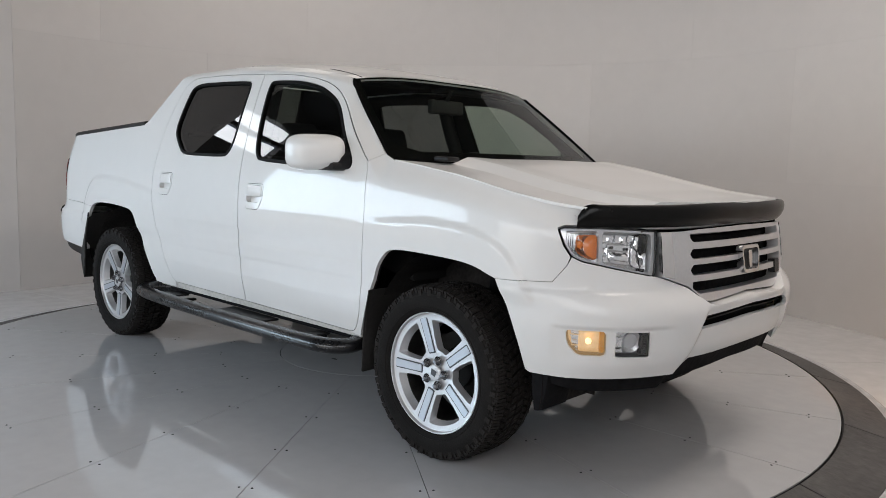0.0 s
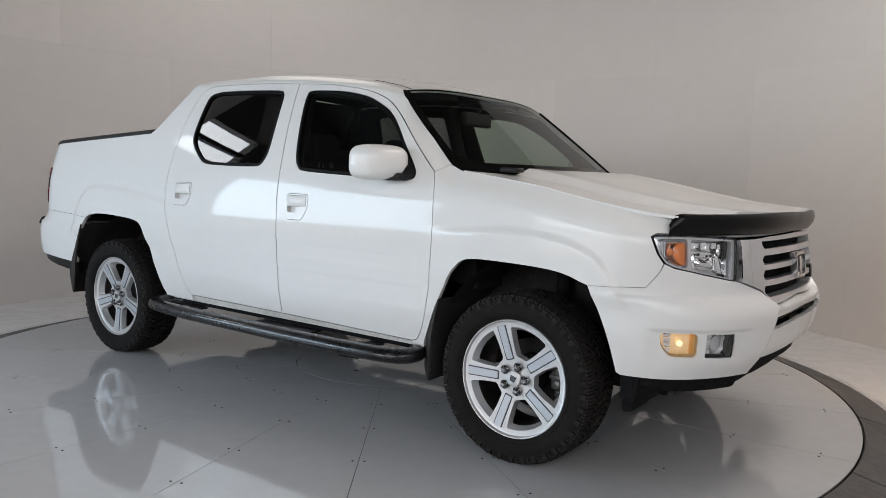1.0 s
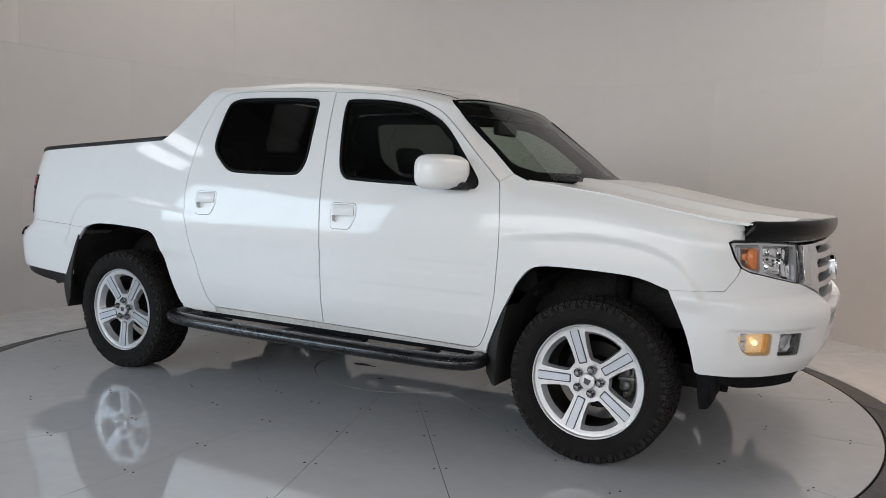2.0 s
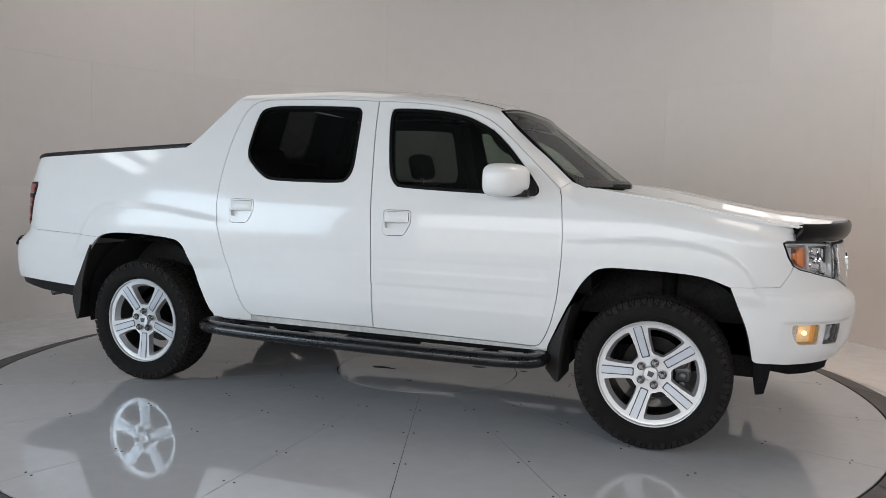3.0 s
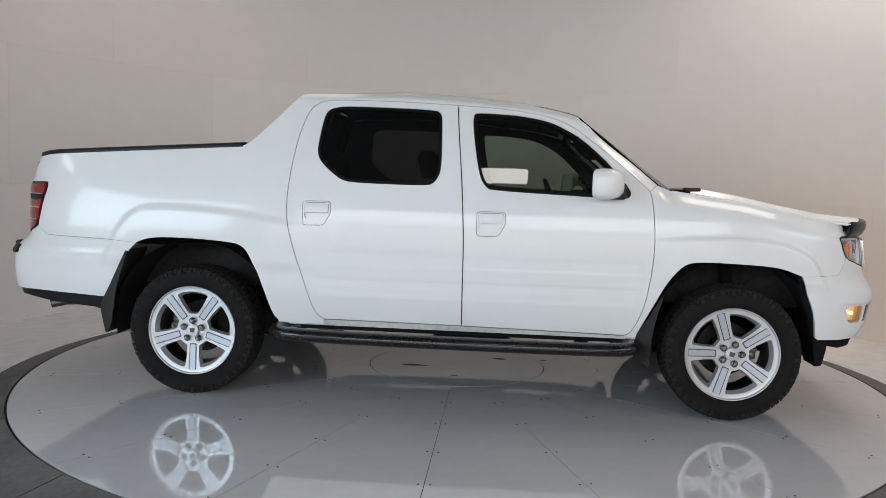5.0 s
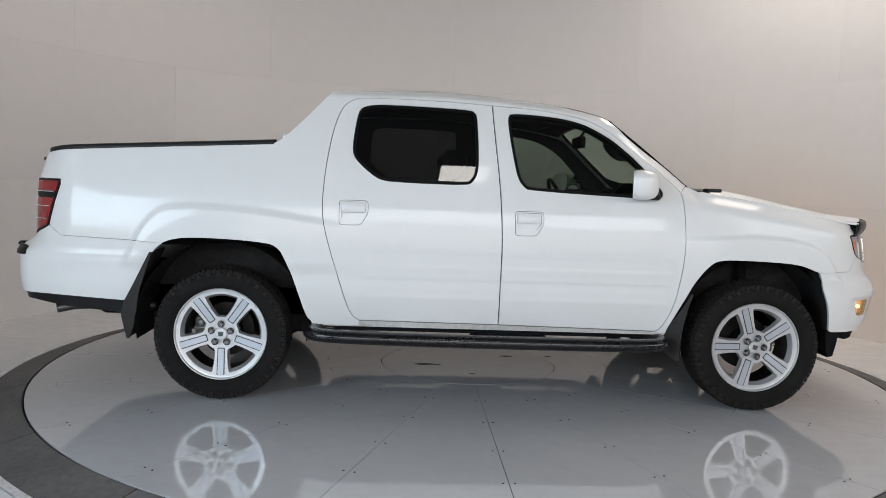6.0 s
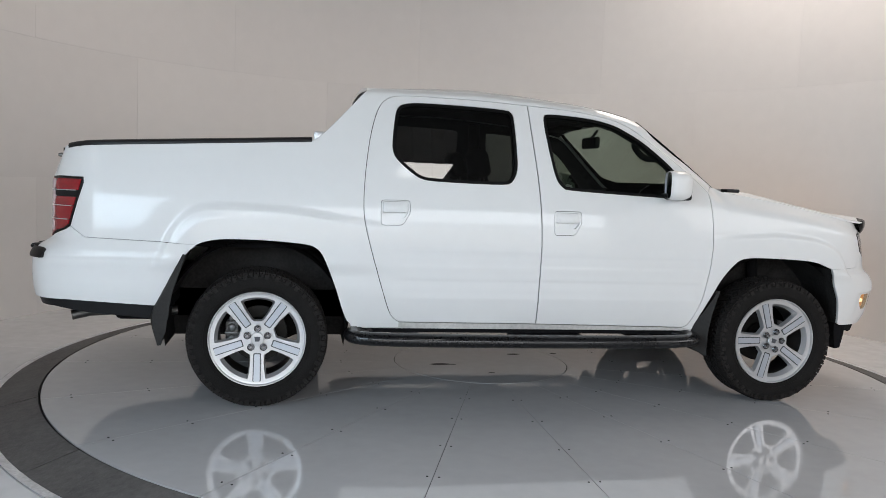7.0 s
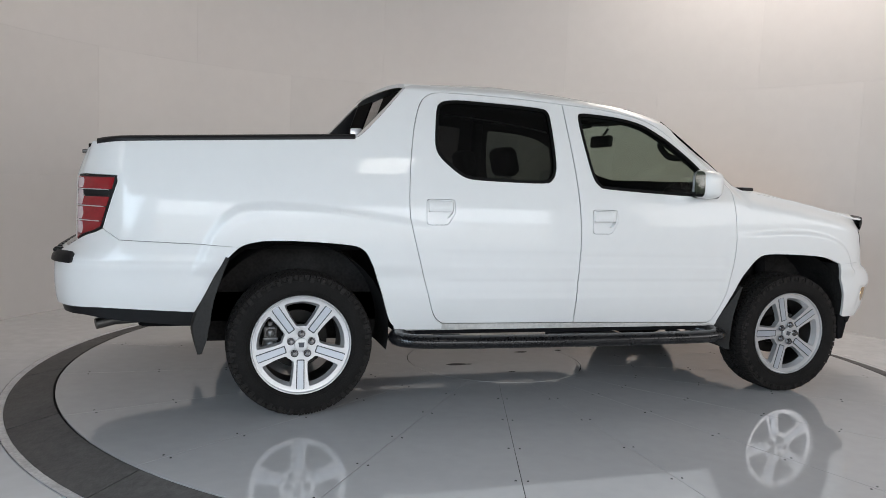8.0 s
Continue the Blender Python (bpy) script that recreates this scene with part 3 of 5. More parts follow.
lx0, ly0 = arc[-1]


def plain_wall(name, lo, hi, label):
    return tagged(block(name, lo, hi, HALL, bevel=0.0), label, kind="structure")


plain_wall("wall_east", (rx0 + 0.01, -2.0, FLOOR_Z - 0.02), (rx0 + 0.16, ry0 - 0.004, WALL_H), "plain pale side wall beside a daylight opening").data.materials[0] = WALL
plain_wall("wall_east_front", (rx0 + 0.01, -9.1, FLOOR_Z - 0.02), (rx0 + 0.16, -6.0, WALL_H), "unseen side wall beside a daylight opening, coloured dark")
plain_wall("wall_east_sill", (rx0 + 0.01, -6.0, FLOOR_Z - 0.02), (rx0 + 0.16, -2.0, 1.4), "low unseen wall under a daylight opening, coloured dark")
plain_wall("wall_east_head", (rx0 + 0.01, -6.0, 3.0), (rx0 + 0.16, -2.0, WALL_H), "unseen wall over a daylight opening, coloured dark")
# west side, with a small high window in two rows and a doorway nearer the front
W = lx0 - 0.16
plain_wall("wall_west", (W, -2.5, FLOOR_Z - 0.02), (lx0 + 0.0285, ly0 + 0.0045, WALL_H), "plain pale side wall beside a high window").data.materials[0] = WALL
plain_wall("wall_west_sill", (W, -3.4, FLOOR_Z - 0.02), (lx0 - 0.01, -2.5, 2.75), "unseen side wall under a high window, coloured dark")
plain_wall("wall_west_head", (W, -3.4, 3.5), (lx0 - 0.01, -2.5, WALL_H), "unseen wall over a high window, coloured dark")
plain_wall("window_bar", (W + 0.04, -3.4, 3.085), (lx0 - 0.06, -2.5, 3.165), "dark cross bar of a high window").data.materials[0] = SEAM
plain_wall("wall_west_middle", (W, -3.7, FLOOR_Z - 0.02), (lx0 - 0.01, -3.4, WALL_H), "unseen side wall between two openings, coloured dark")
plain_wall("wall_west_low_head", (W, -7.1, 2.9), (lx0 - 0.01, -3.7, WALL_H), "unseen wall over a side doorway, coloured dark")
plain_wall("wall_west_front", (W, -9.1, FLOOR_Z - 0.02), (lx0 - 0.01, -7.1, WALL_H), "unseen side wall beside a daylight opening, coloured dark")
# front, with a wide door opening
plain_wall("wall_front_left", (W, -9.25, FLOOR_Z - 0.02), (-3.2, -9.105, WALL_H), "unseen front wall beside the vehicle door, coloured dark")
plain_wall("wall_front_right", (3.8, -9.25, FLOOR_Z - 0.02), (rx0 + 0.16, -9.105, WALL_H), "unseen front wall beside the vehicle door, coloured dark")
plain_wall("wall_front_head", (-3.2, -9.25, 3.2), (3.8, -9.105, WALL_H), "unseen front wall over the vehicle door, coloured dark")
bar = plain_wall("door_bar", (-3.2, -9.2, 1.62), (3.8, -9.12, 1.74), "dark cross bar of the glazed vehicle door")
bar.data.materials[0] = SEAM
# Ceiling out of view, its colour darkened so the glass mirrors little.
tagged(block("ceiling", (W - 0.2, -9.3, WALL_H + 0.002), (rx0 + 0.4, 4.6, WALL_H + 0.12), CEIL, bevel=0.0), "unseen studio ceiling, coloured dark", kind="structure")


# ---- the pickup truck ----
truck = empty("pickup_truck", "white crew-cab pickup truck with a bug deflector, parked on the turntable", "pickup truck")

B_SEAM = [(0.023, 0.461), (0.022, 0.722), (0.023, 0.945), (0.003, 1.259), (-0.029, 1.549), (-0.043, 1.719)]
F_TOP = [(-0.043, 1.719), (0.171, 1.708), (0.334, 1.69), (0.496, 1.662), (0.609, 1.618), (0.689, 1.561), (0.785, 1.483), (0.91, 1.375), (1.041, 1.255)]
F_FRONT = [(1.041, 1.255), (1.057, 1.195), (1.072, 1.013), (1.071, 0.891), (1.053, 0.706), (1.024, 0.578), (0.989, 0.496), (0.963, 0.457), (0.931, 0.447)]
R_BACK = [(-0.043, 1.719), (-0.329, 1.733), (-0.602, 1.737), (-0.80, 1.735), (-0.857, 1.718), (-0.91, 1.671), (-0.952, 1.534), (-0.975, 1.382), (-0.988, 1.249), (-0.993, 1.103),
          (-0.981, 1.006), (-0.936, 0.844), (-0.885, 0.682), (-0.837, 0.533), (-0.809, 0.49), (-0.773, 0.467)]
F_WIN = [(0.05, 1.663), (0.076, 1.673), (0.174, 1.671), (0.336, 1.66), (0.481, 1.633), (0.562, 1.598), (0.659, 1.545), (0.755, 1.46), (0.837, 1.374), (0.927, 1.267), (0.935, 1.23),
         (0.91, 1.213), (0.762, 1.217), (0.172, 1.238), (0.14, 1.253), (0.105, 1.299), (0.079, 1.421), (0.053, 1.583)]
R_WIN = [(-0.799, 1.672), (-0.749, 1.69), (-0.664, 1.698), (-0.173, 1.687), (-0.141, 1.667), (-0.131, 1.631), (-0.122, 1.384), (-0.129, 1.319), (-0.156, 1.271), (-0.197, 1.254), (-0.608, 1.259),
         (-0.676, 1.27), (-0.724, 1.299), (-0.808, 1.369), (-0.833, 1.418), (-0.832, 1.485), (-0.816, 1.621)]
R_ARCH = [(-1.042, 0.453), (-1.075, 0.486), (-1.133, 0.671), (-1.2, 0.834), (-1.235, 0.876), (-1.286, 0.897), (-1.514, 0.912), (-1.727, 0.914), (-1.816, 0.898), (-1.858, 0.878)]
R_ARCH_BACK = [(-1.858, 0.878), (-1.89, 0.85), (-1.926, 0.806), (-1.99, 0.69), (-2.053, 0.549)]
F_ARCH = [(1.007, 0.461), (1.1, 0.661), (1.168, 0.788), (1.224, 0.852), (1.267, 0.875), (1.369, 0.882), (1.658, 0.873), (1.758, 0.859), (1.83, 0.832), (1.86, 0.822)]
F_ARCH_FRONT = [(1.86, 0.822), (1.892, 0.745), (1.945, 0.626), (1.981, 0.478)]
SCREEN_EDGE = [(0.652, 1.664), (0.766, 1.568), (0.881, 1.470), (0.998, 1.370), (1.087, 1.293)]
BUTTRESS = [(-1.288, 1.446), (-1.239, 1.471), (-1.164, 1.547), (-1.074, 1.645), (-1.014, 1.715), (-0.973, 1.757)]
ROOF_LINE = [(x, float(roof_edge(x))) for x in np.arange(-0.93, 0.63, 0.06)]
TAIL_LAMP = [(-2.74, 1.21), (-2.434, 1.207), (-2.43, 1.18), (-2.498, 0.958), (-2.535, 0.938), (-2.74, 0.885)]
HEADLIGHT = [(2.099, 1.028), (2.121, 1.037), (2.33, 1.034), (2.526, 1.025), (2.542, 1.022), (2.523, 0.853), (2.491, 0.857), (2.342, 0.882), (2.197, 0.908), (2.156, 0.925), (2.126, 0.965)]


def soft_line(pts, rounds=2):
    return [tuple(p) for p in chaikin(pts, rounds, closed=False)]


F_TOP, F_FRONT, R_BACK, R_ARCH, R_ARCH_BACK, F_ARCH, F_ARCH_FRONT, BUTTRESS, B_SEAM = (soft_line(v) for v in (F_TOP, F_FRONT, R_BACK, R_ARCH, R_ARCH_BACK, F_ARCH, F_ARCH_FRONT, BUTTRESS, B_SEAM))
F_WIN, R_WIN = chaikin(F_WIN, 2), chaikin(R_WIN, 2)

for side in (1, -1):
    # fixed side of the cab and bed: screen pillar, roof rail, rear quarter
    outline = F_TOP[::-1] + R_BACK[1:] + [(-0.773, 0.437), (-1.04, 0.437)] + R_ARCH + [(-2.033, 0.889), (-2.415, 0.903), (-2.498, 0.956), (-2.43, 1.18), (-2.434, 1.21), (-2.74, 1.213), (-2.74, 1.34), (-2.62, 1.370), (-2.443, 1.374)] + BUTTRESS + ROOF_LINE + SCREEN_EDGE
    panel("body_side", outline, PAINT, truck, step=0.011, gap=0.0009, side=side)
    # front wing
    outline = F_FRONT + [(0.965, 0.437), (1.0, 0.437)] + F_ARCH + [(2.085, 0.829), (2.139, 0.894), (2.15, 0.925), (2.12, 0.965), (2.093, 1.03), (2.12, 1.042), (2.19, 1.04), (2.185, 1.098), (2.069, 1.115)] + [(x, float(hood_edge(x))) for x in np.arange(2.0, 1.13, -0.06)] + [(1.087, 1.291)]
    panel("front_wing", outline, PAINT, truck, step=0.013, gap=0.0008, side=side)
    # sill
    panel("sill", [(-1.03, 0.437), (-1.03, 0.428), (1.0, 0.424), (1.0, 0.437), (0.945, 0.444), (0.02, 0.458), (-0.77, 0.464)], SILL, truck, off=-0.006, step=0.05, side=side, label="dusty white sill strip")
    panel("sill_seam", [(-1.03, 0.426), (-1.03, 0.400), (1.0, 0.396), (1.0, 0.422)], UNDER, truck, off=-0.03, depth=0.01, step=0.05, gap=0, side=side, label="dirty dark flange under the sill")
    # doors
    for name, edge, win in (("front_door", F_TOP + F_FRONT[1:] + [v for v in B_SEAM], F_WIN), ("rear_door", R_BACK + [v for v in B_SEAM], R_WIN)):
        ref = (-0.817, 1.08) if name == "rear_door" else (0.171, 1.05)
        bezel = [(ref[0] + a, ref[1] + b) for a, b in ((-0.080, 0.067), (0.080, 0.068), (0.082, 0.0), (0.043, -0.068), (-0.078, -0.070))]
        bezel = fillet(bezel, 0.022)
        door = panel(name, edge, PAINT, truck, holes=(win, inset(bezel, 0.0016)), step=0.016, gap=0.0031, side=side)
        glass = GLASS_R if name == "rear_door" else GLASS_F
        panel("window_seal", inset(win, 0.0), SEAL, door, holes=(inset(win, 0.014),), off=0.002, depth=0.02, gap=0.0005, side=side, step=0.05, label="black rubber window seal")
        panel("window_glass", inset(win, 0.012), glass, door, off=-0.010, depth=0.0, gap=0, side=side, step=0.05, label="tinted side window glass")
        # recessed pull handle
        cup = fillet([(ref[0] + a, ref[1] + b) for a, b in ((-0.069, 0.057), (0.068, 0.059), (0.069, 0.002), (0.048, -0.030), (-0.067, -0.030))], 0.015)
        handle = panel("door_handle", bezel, PAINT, door, holes=(cup,), off=0.0015, depth=0.03, step=0.02, gap=0.0015, side=side)
        panel("handle_cup", inset(cup, -0.006), PAINT, handle, off=-0.026, depth=0, step=0.02, gap=0, side=side)
        bar = fillet([(ref[0] + a, ref[1] + b) for a, b in ((-0.068, 0.056), (0.066, 0.058), (0.067, 0.003), (-0.067, 0.001))], 0.008)
        panel("pull_bar", bar, PAINT, handle, off=0.004, depth=0.018, step=0.012, gap=0, crown=0.006, side=side)
    # dark shell behind the gaps
    shell = [(-1.04, 0.43), (1.0, 0.43)] + F_ARCH + [(1.95, 0.85), (2.0, 1.0), (1.95, 1.10)] + [(x, float(hood_edge(x)) - 0.03) for x in np.arange(1.9, 1.2, -0.1)] + [(1.085, 1.280), (0.966, 1.385), (0.81, 1.518), (0.652, 1.65)] + [(x, float(roof_edge(x)) - 0.02) for x in np.arange(0.55, -0.95, -0.1)] + [(-0.98, 1.72), (-1.06, 1.63), (-1.24, 1.44), (-2.42, 1.35), (-2.42, 0.92)] + R_ARCH[::-1]
    panel("inner_shell", shell, TRIM, truck, holes=(inset(F_WIN, 0.020), inset(R_WIN, 0.020)), off=-0.032, depth=0.0, step=0.05, gap=0, side=side, label="dark inner panel behind the outer skin")

# ---- front end ----
def both(half):
    """A half outline from the right-hand side to the middle, mirrored on."""
    return half + [(2 * S_NOSE - s, z) for s, z in half[::-1]]


top = [(2.085, 0.828), (2.139, 0.892), (2.156, 0.9235), (2.197, 0.9065), (2.342, 0.8805), (2.491, 0.856), (2.546, 0.847), (2.685, 0.806), (2.79, 0.741), (2.85, 0.730), (S_NOSE, 0.747)]
low = [(S_NOSE, 0.532), (2.715, 0.526), (2.652, 0.464), (2.39, 0.467), (2.148, 0.464), (2.0, 0.468)]
ring_top = [(s, z) for s, z in F_ARCH_FRONT[::-1]]
outline = ring_top + top + [(2 * S_NOSE - s, z) for s, z in (ring_top + top)[::-1][1:]] + [(2 * S_NOSE - s, z) for s, z in low[::-1]] + low[1:]
TURN = [(2.147, 0.658), (2.298, 0.658), (2.302, 0.562), (2.193, 0.561), (2.155, 0.602)]
FOG = [(2.335, 0.657), (2.475, 0.652), (2.485, 0.554), (2.34, 0.560)]
flip = lambda poly: [(2 * S_NOSE - s, z) for s, z in poly]  # noqa: E731
INTAKE = [(2.735, 0.642), (2.735, 0.664), (2.77, 0.693), (S_NOSE, 0.706), (2 * S_NOSE - 2.77, 0.693), (2 * S_NOSE - 2.735, 0.664), (2 * S_NOSE - 2.735, 0.642), (S_NOSE, 0.655)]
bumper = panel("front_bumper", outline, PAINT, truck, kind="bump", holes=(fillet(TURN, 0.02), fillet(FOG, 0.008), fillet(flip(TURN), 0.02), fillet(flip(FOG), 0.008), fillet(INTAKE, 0.012)), step=0.014, gap=0.0006)
edge_s, edge_z = (np.array([p[k] for p in top]) for k in (0, 1))
ss = np.linspace(2.50, 2 * S_NOSE - 2.50, 61)
zz = np.interp(np.minimum(ss, 2 * S_NOSE - ss), edge_s, edge_z) - 0.001
lip = skin(ss, zz, "bump")
grid_part("bumper_ledge", [lip, lip * 0.4 + skin(ss, zz) * 0.6 + (0, 0, 0.002), skin(ss, zz) - skin_normals(ss, zz, "body") * 0.02 + (0, 0, 0.003)], PAINT, bumper)
# Near-black sheet that stands for the shade inside the intake.
panel("intake_backing", inset(INTAKE, -0.02), UNDER, bumper, kind="bump", off=-0.06, depth=0, gap=0, step=0.04, label="near-black sheet for the shade in the lower air intake")
panel("intake_bar", [(2.745, 0.660), (2.745, 0.665), (S_NOSE, 0.681), (2 * S_NOSE - 2.745, 0.665), (2 * S_NOSE - 2.745, 0.660), (S_NOSE, 0.676)], PLASTIC, bumper, kind="bump", off=-0.03, depth=0.02, gap=0, step=0.04)
half = [(2.03, 0.475), (2.05, 0.43), (2.2, 0.405), (2.6, 0.40), (2.75, 0.43), (S_NOSE, 0.445)]
uppr = [(S_NOSE, 0.55), (2.71, 0.545), (2.64, 0.485), (2.3, 0.485)]
panel("lower_valance", half + flip(half[::-1][1:]) + flip(uppr[::-1][:-1]) + uppr, UNDER, truck, kind="bump", off=-0.022, depth=0.03, step=0.04, gap=0, label="black plastic lower front valance")
for mirror in (False, True):
    f = flip if mirror else (lambda poly: list(poly))
    # indicator and fog lamp in the bumper
    lamp = panel("indicator_lamp", fillet(f(TURN), 0.02), LAMP_BOWL, bumper, kind="bump", off=-0.035, depth=-0.03, step=0.02, gap=0.001, label="lit amber indicator lamp with a clear lens")
    mid = f([(2.235, 0.61)])[0]
    p0, n0 = skin(mid[0], mid[1], "bump")[0], skin_normals(np.array([mid[0]]), np.array([mid[1]]), "bump")[0]
    n0 = -n0 if mirror and n0[0] < 0 else n0
    bm = bmesh.new()
    bmesh.ops.create_uvsphere(bm, u_segments=12, v_segments=8, radius=0.012)
    bmesh.ops.translate(bm, verts=bm.verts[:], vec=Vector(p0 - n0 * 0.026))
    part("bulb", bm, LAMP_ON, lamp)
    glow = bpy.data.lights.new("indicator_bulb_light", "SPOT")
    glow.energy, glow.color, glow.spot_size, glow.spot_blend, glow.shadow_soft_size = 16, (1.0, 0.50, 0.16), radians(110), 0.8, 0.01
    new("indicator_bulb_light", glow).matrix_world = look(tuple(p0 - n0 * 0.012), tuple(p0 + n0 * (1, 1, 0.6)))
    panel("amber_strip", f([(2.276, 0.654), (2.296, 0.654), (2.299, 0.566), (2.279, 0.566)]), GOLD, lamp, kind="bump", off=-0.024, depth=0.02, step=0.02, gap=0)
    for k in range(4):
        z0 = 0.571 + 0.021 * k
        panel("reflector_facet", f([(2.166 - 0.002 * k, z0 + 0.019), (2.196, z0 + 0.019), (2.196, z0), (2.172 - 0.002 * k, z0)]), FACET, lamp, kind="bump", off=-0.024 - 0.004 * (k % 2), depth=0.01, step=0.01, gap=0.0006, crown=0.008 if k % 2 else -0.006)
    panel("lens", fillet(f(TURN), 0.02), CLEAR, lamp, kind="bump", off=0.002, depth=0.0, step=0.03, gap=0.001)
    fog = panel("fog_lamp", fillet(f(FOG), 0.008), FRAME, bumper, kind="bump", off=-0.036, depth=-0.032, step=0.02, gap=0.001, label="unlit fog lamp in a dark bezel")
    for k in range(4):
        z0 = 0.566 + 0.022 * k
        panel("reflector_facet", f([(2.343, z0 + 0.020), (2.372 + 0.006 * (k % 2), z0 + 0.020), (2.378, z0), (2.345, z0)]), FACET, fog, kind="bump", off=-0.026 - 0.004 * (k % 2), depth=0.01, step=0.01, gap=0.0006, crown=0.008 if k % 2 else -0.008)
    c = f([(2.415, 0.606)])[0]
    ringp = [(c[0] + 0.042 * math.cos(a), c[1] + 0.042 * math.sin(a)) for a in np.arange(24) * math.pi / 12]
    panel("bowl", ringp, SATIN, fog, kind="bump", off=-0.026, depth=0.01, step=0.010, gap=0, crown=-0.014)
    panel("dark_strip", f([(2.447, 0.648), (2.472, 0.647), (2.480, 0.560), (2.452, 0.560)]), PLASTIC, fog, kind="bump", off=-0.010, depth=0.03, step=0.02, gap=0)
    panel("lens", fillet(f(FOG), 0.008), CLEAR, fog, kind="bump", off=0.001, depth=0.0, step=0.03, gap=0.001)
    # headlight
    hl = chaikin(f(HEADLIGHT), 1, keep=0.12)
    head = panel("headlight", hl, REFLECTOR, truck, off=-0.045, depth=-0.043, step=0.03, gap=0.001, label="clear headlight with amber side reflector and dark rim")
    panel("rim", hl, PLASTIC, head, holes=(inset(hl, 0.0032),), off=0.002, depth=0.02, step=0.03, gap=0.0005)
    panel("lens", inset(hl, 0.004), CLEAR, head, off=0.001, depth=0.0, step=0.03, gap=0)
    west = fillet(f([(2.125, 1.020), (2.262, 1.020), (2.262, 0.908), (2.205, 0.922), (2.165, 0.938), (2.142, 0.968)]), 0.015)
    east = fillet(f([(2.288, 1.016), (2.512, 1.008), (2.500, 0.872), (2.342, 0.896), (2.288, 0.908)]), 0.010)
    panel("frame", inset(hl, 0.0042), FRAME, head, holes=(inset(west, -0.004), inset(east, -0.006)), off=-0.010, depth=0.034, step=0.02, gap=0.0, label="bright silver inner frame")
    # ribbed clear corner, round side bowl and amber reflector
    for k in range(5):
        s0 = 2.126 + 0.0085 * k
        low_z = 0.985 - 0.009 * k
        panel("rib", f([(s0, 1.015), (s0 + 0.005, 1.015), (s0 + 0.005, low_z), (s0, low_z)]), FRAME, head, off=-0.024, depth=0.015, step=0.02, gap=0)
    ringp = fillet(f([(2.172, 1.012), (2.262, 1.012), (2.262, 0.912), (2.205, 0.926), (2.172, 0.945)]), 0.02)
    panel("side_bowl", ringp, FACET, head, off=-0.030, depth=0.012, step=0.010, gap=0, crown=-0.014)
    panel("side_reflector", fillet(f([(2.226, 1.010), (2.262, 1.012), (2.262, 0.914), (2.222, 0.930), (2.204, 0.955), (2.206, 0.988)]), 0.018), AMBER, head, off=-0.022, depth=0.012, step=0.012, gap=0, crown=0.010, label="amber side reflector")
    c = f([(2.188, 0.972)])[0]
    ringp = [(c[0] + 0.014 * math.cos(a), c[1] + 0.015 * math.sin(a)) for a in np.arange(16) * math.pi / 8]
    panel("side_bulb", ringp, AMBER, head, off=-0.024, depth=0.02, step=0.008, gap=0, crown=0.008)
    # faceted main reflector
    def facet(corners, off, crown):
        panel("reflector_facet", f(corners), FACET, head, off=off, depth=0.012, step=0.009, gap=0.0006, crown=0.65 * crown)

    for k in range(5):
        s0, s1 = 2.292 + 0.030 * k, 2.322 + 0.030 * k
        bend = 0.010 * math.sin(1.7 * k)
        facet([(s0, 1.011), (s1, 1.010), (s1 - 0.008, 0.982 + bend), (s0 - 0.004, 0.984 + 0.5 * bend)], -0.026 - 0.006 * (k % 2), 0.012 if k % 2 else -0.010)
    facet([(2.292, 0.978), (2.316, 0.980), (2.318, 0.936), (2.292, 0.932)], -0.034, -0.012)
    facet([(2.320, 0.974), (2.424, 0.970), (2.424, 0.950), (2.320, 0.954)], -0.040, 0.004)
    facet([(2.320, 0.948), (2.420, 0.944), (2.416, 0.898), (2.350, 0.902), (2.322, 0.910)], -0.034, 0.018)
    facet([(2.292, 0.928), (2.316, 0.930), (2.318, 0.906), (2.292, 0.908)], -0.030, 0.008)
    facet([(2.446, 1.006), (2.470, 1.004), (2.452, 0.955), (2.432, 0.968)], -0.024, 0.012)
    facet([(2.430, 0.962), (2.450, 0.950), (2.466, 0.884), (2.440, 0.888), (2.424, 0.900)], -0.028, -0.010)
    facet([(2.474, 1.002), (2.506, 1.000), (2.503, 0.948), (2.458, 0.952)], -0.034, 0.008)
    facet([(2.458, 0.946), (2.503, 0.942), (2.498, 0.879), (2.472, 0.883)], -0.030, 0.014)
    for s0, z0 in ((2.335, 0.962), (2.405, 0.957)):
        p0 = skin(*f([(s0, z0)])[0])[0]
        nn = skin_normals(*(np.array([v]) for v in f([(s0, z0)])[0]), "body")[0]
        bm = bmesh.new()
        bmesh.ops.create_uvsphere(bm, u_segments=12, v_segments=8, radius=0.0065)
        bmesh.ops.translate(bm, verts=bm.verts[:], vec=Vector(p0 - nn * 0.028))
        part("bulb_shield", bm, PLASTIC, head)

# grille
half = [(2.547, 1.018), (2.66, 1.019), (2.80, 1.026), (S_NOSE, 1.03)]
bot = [(S_NOSE, 0.755), (2.86, 0.738), (2.80, 0.745), (2.69, 0.808), (2.547, 0.85)]
out = half + flip(half[::-1][1:]) + flip(bot[::-1][:-1]) + bot
slots = []
for z0, z1, a in ((1.006, 0.978, 2.716), (0.948, 0.914, 2.708), (0.888, 0.851, 2.708), (0.823, 0.778, 2.72)):
    e = a + (0.05 if z1 < 0.8 else 0.018)
    slots.append(fillet([(a + (0.0 if z1 < 0.8 or z0 > 1 else 0.018), z0), (2 * S_NOSE - a, z0), (2 * S_NOSE - e, z1), (e, z1), (a, 0.5 * (z0 + z1))], 0.006))
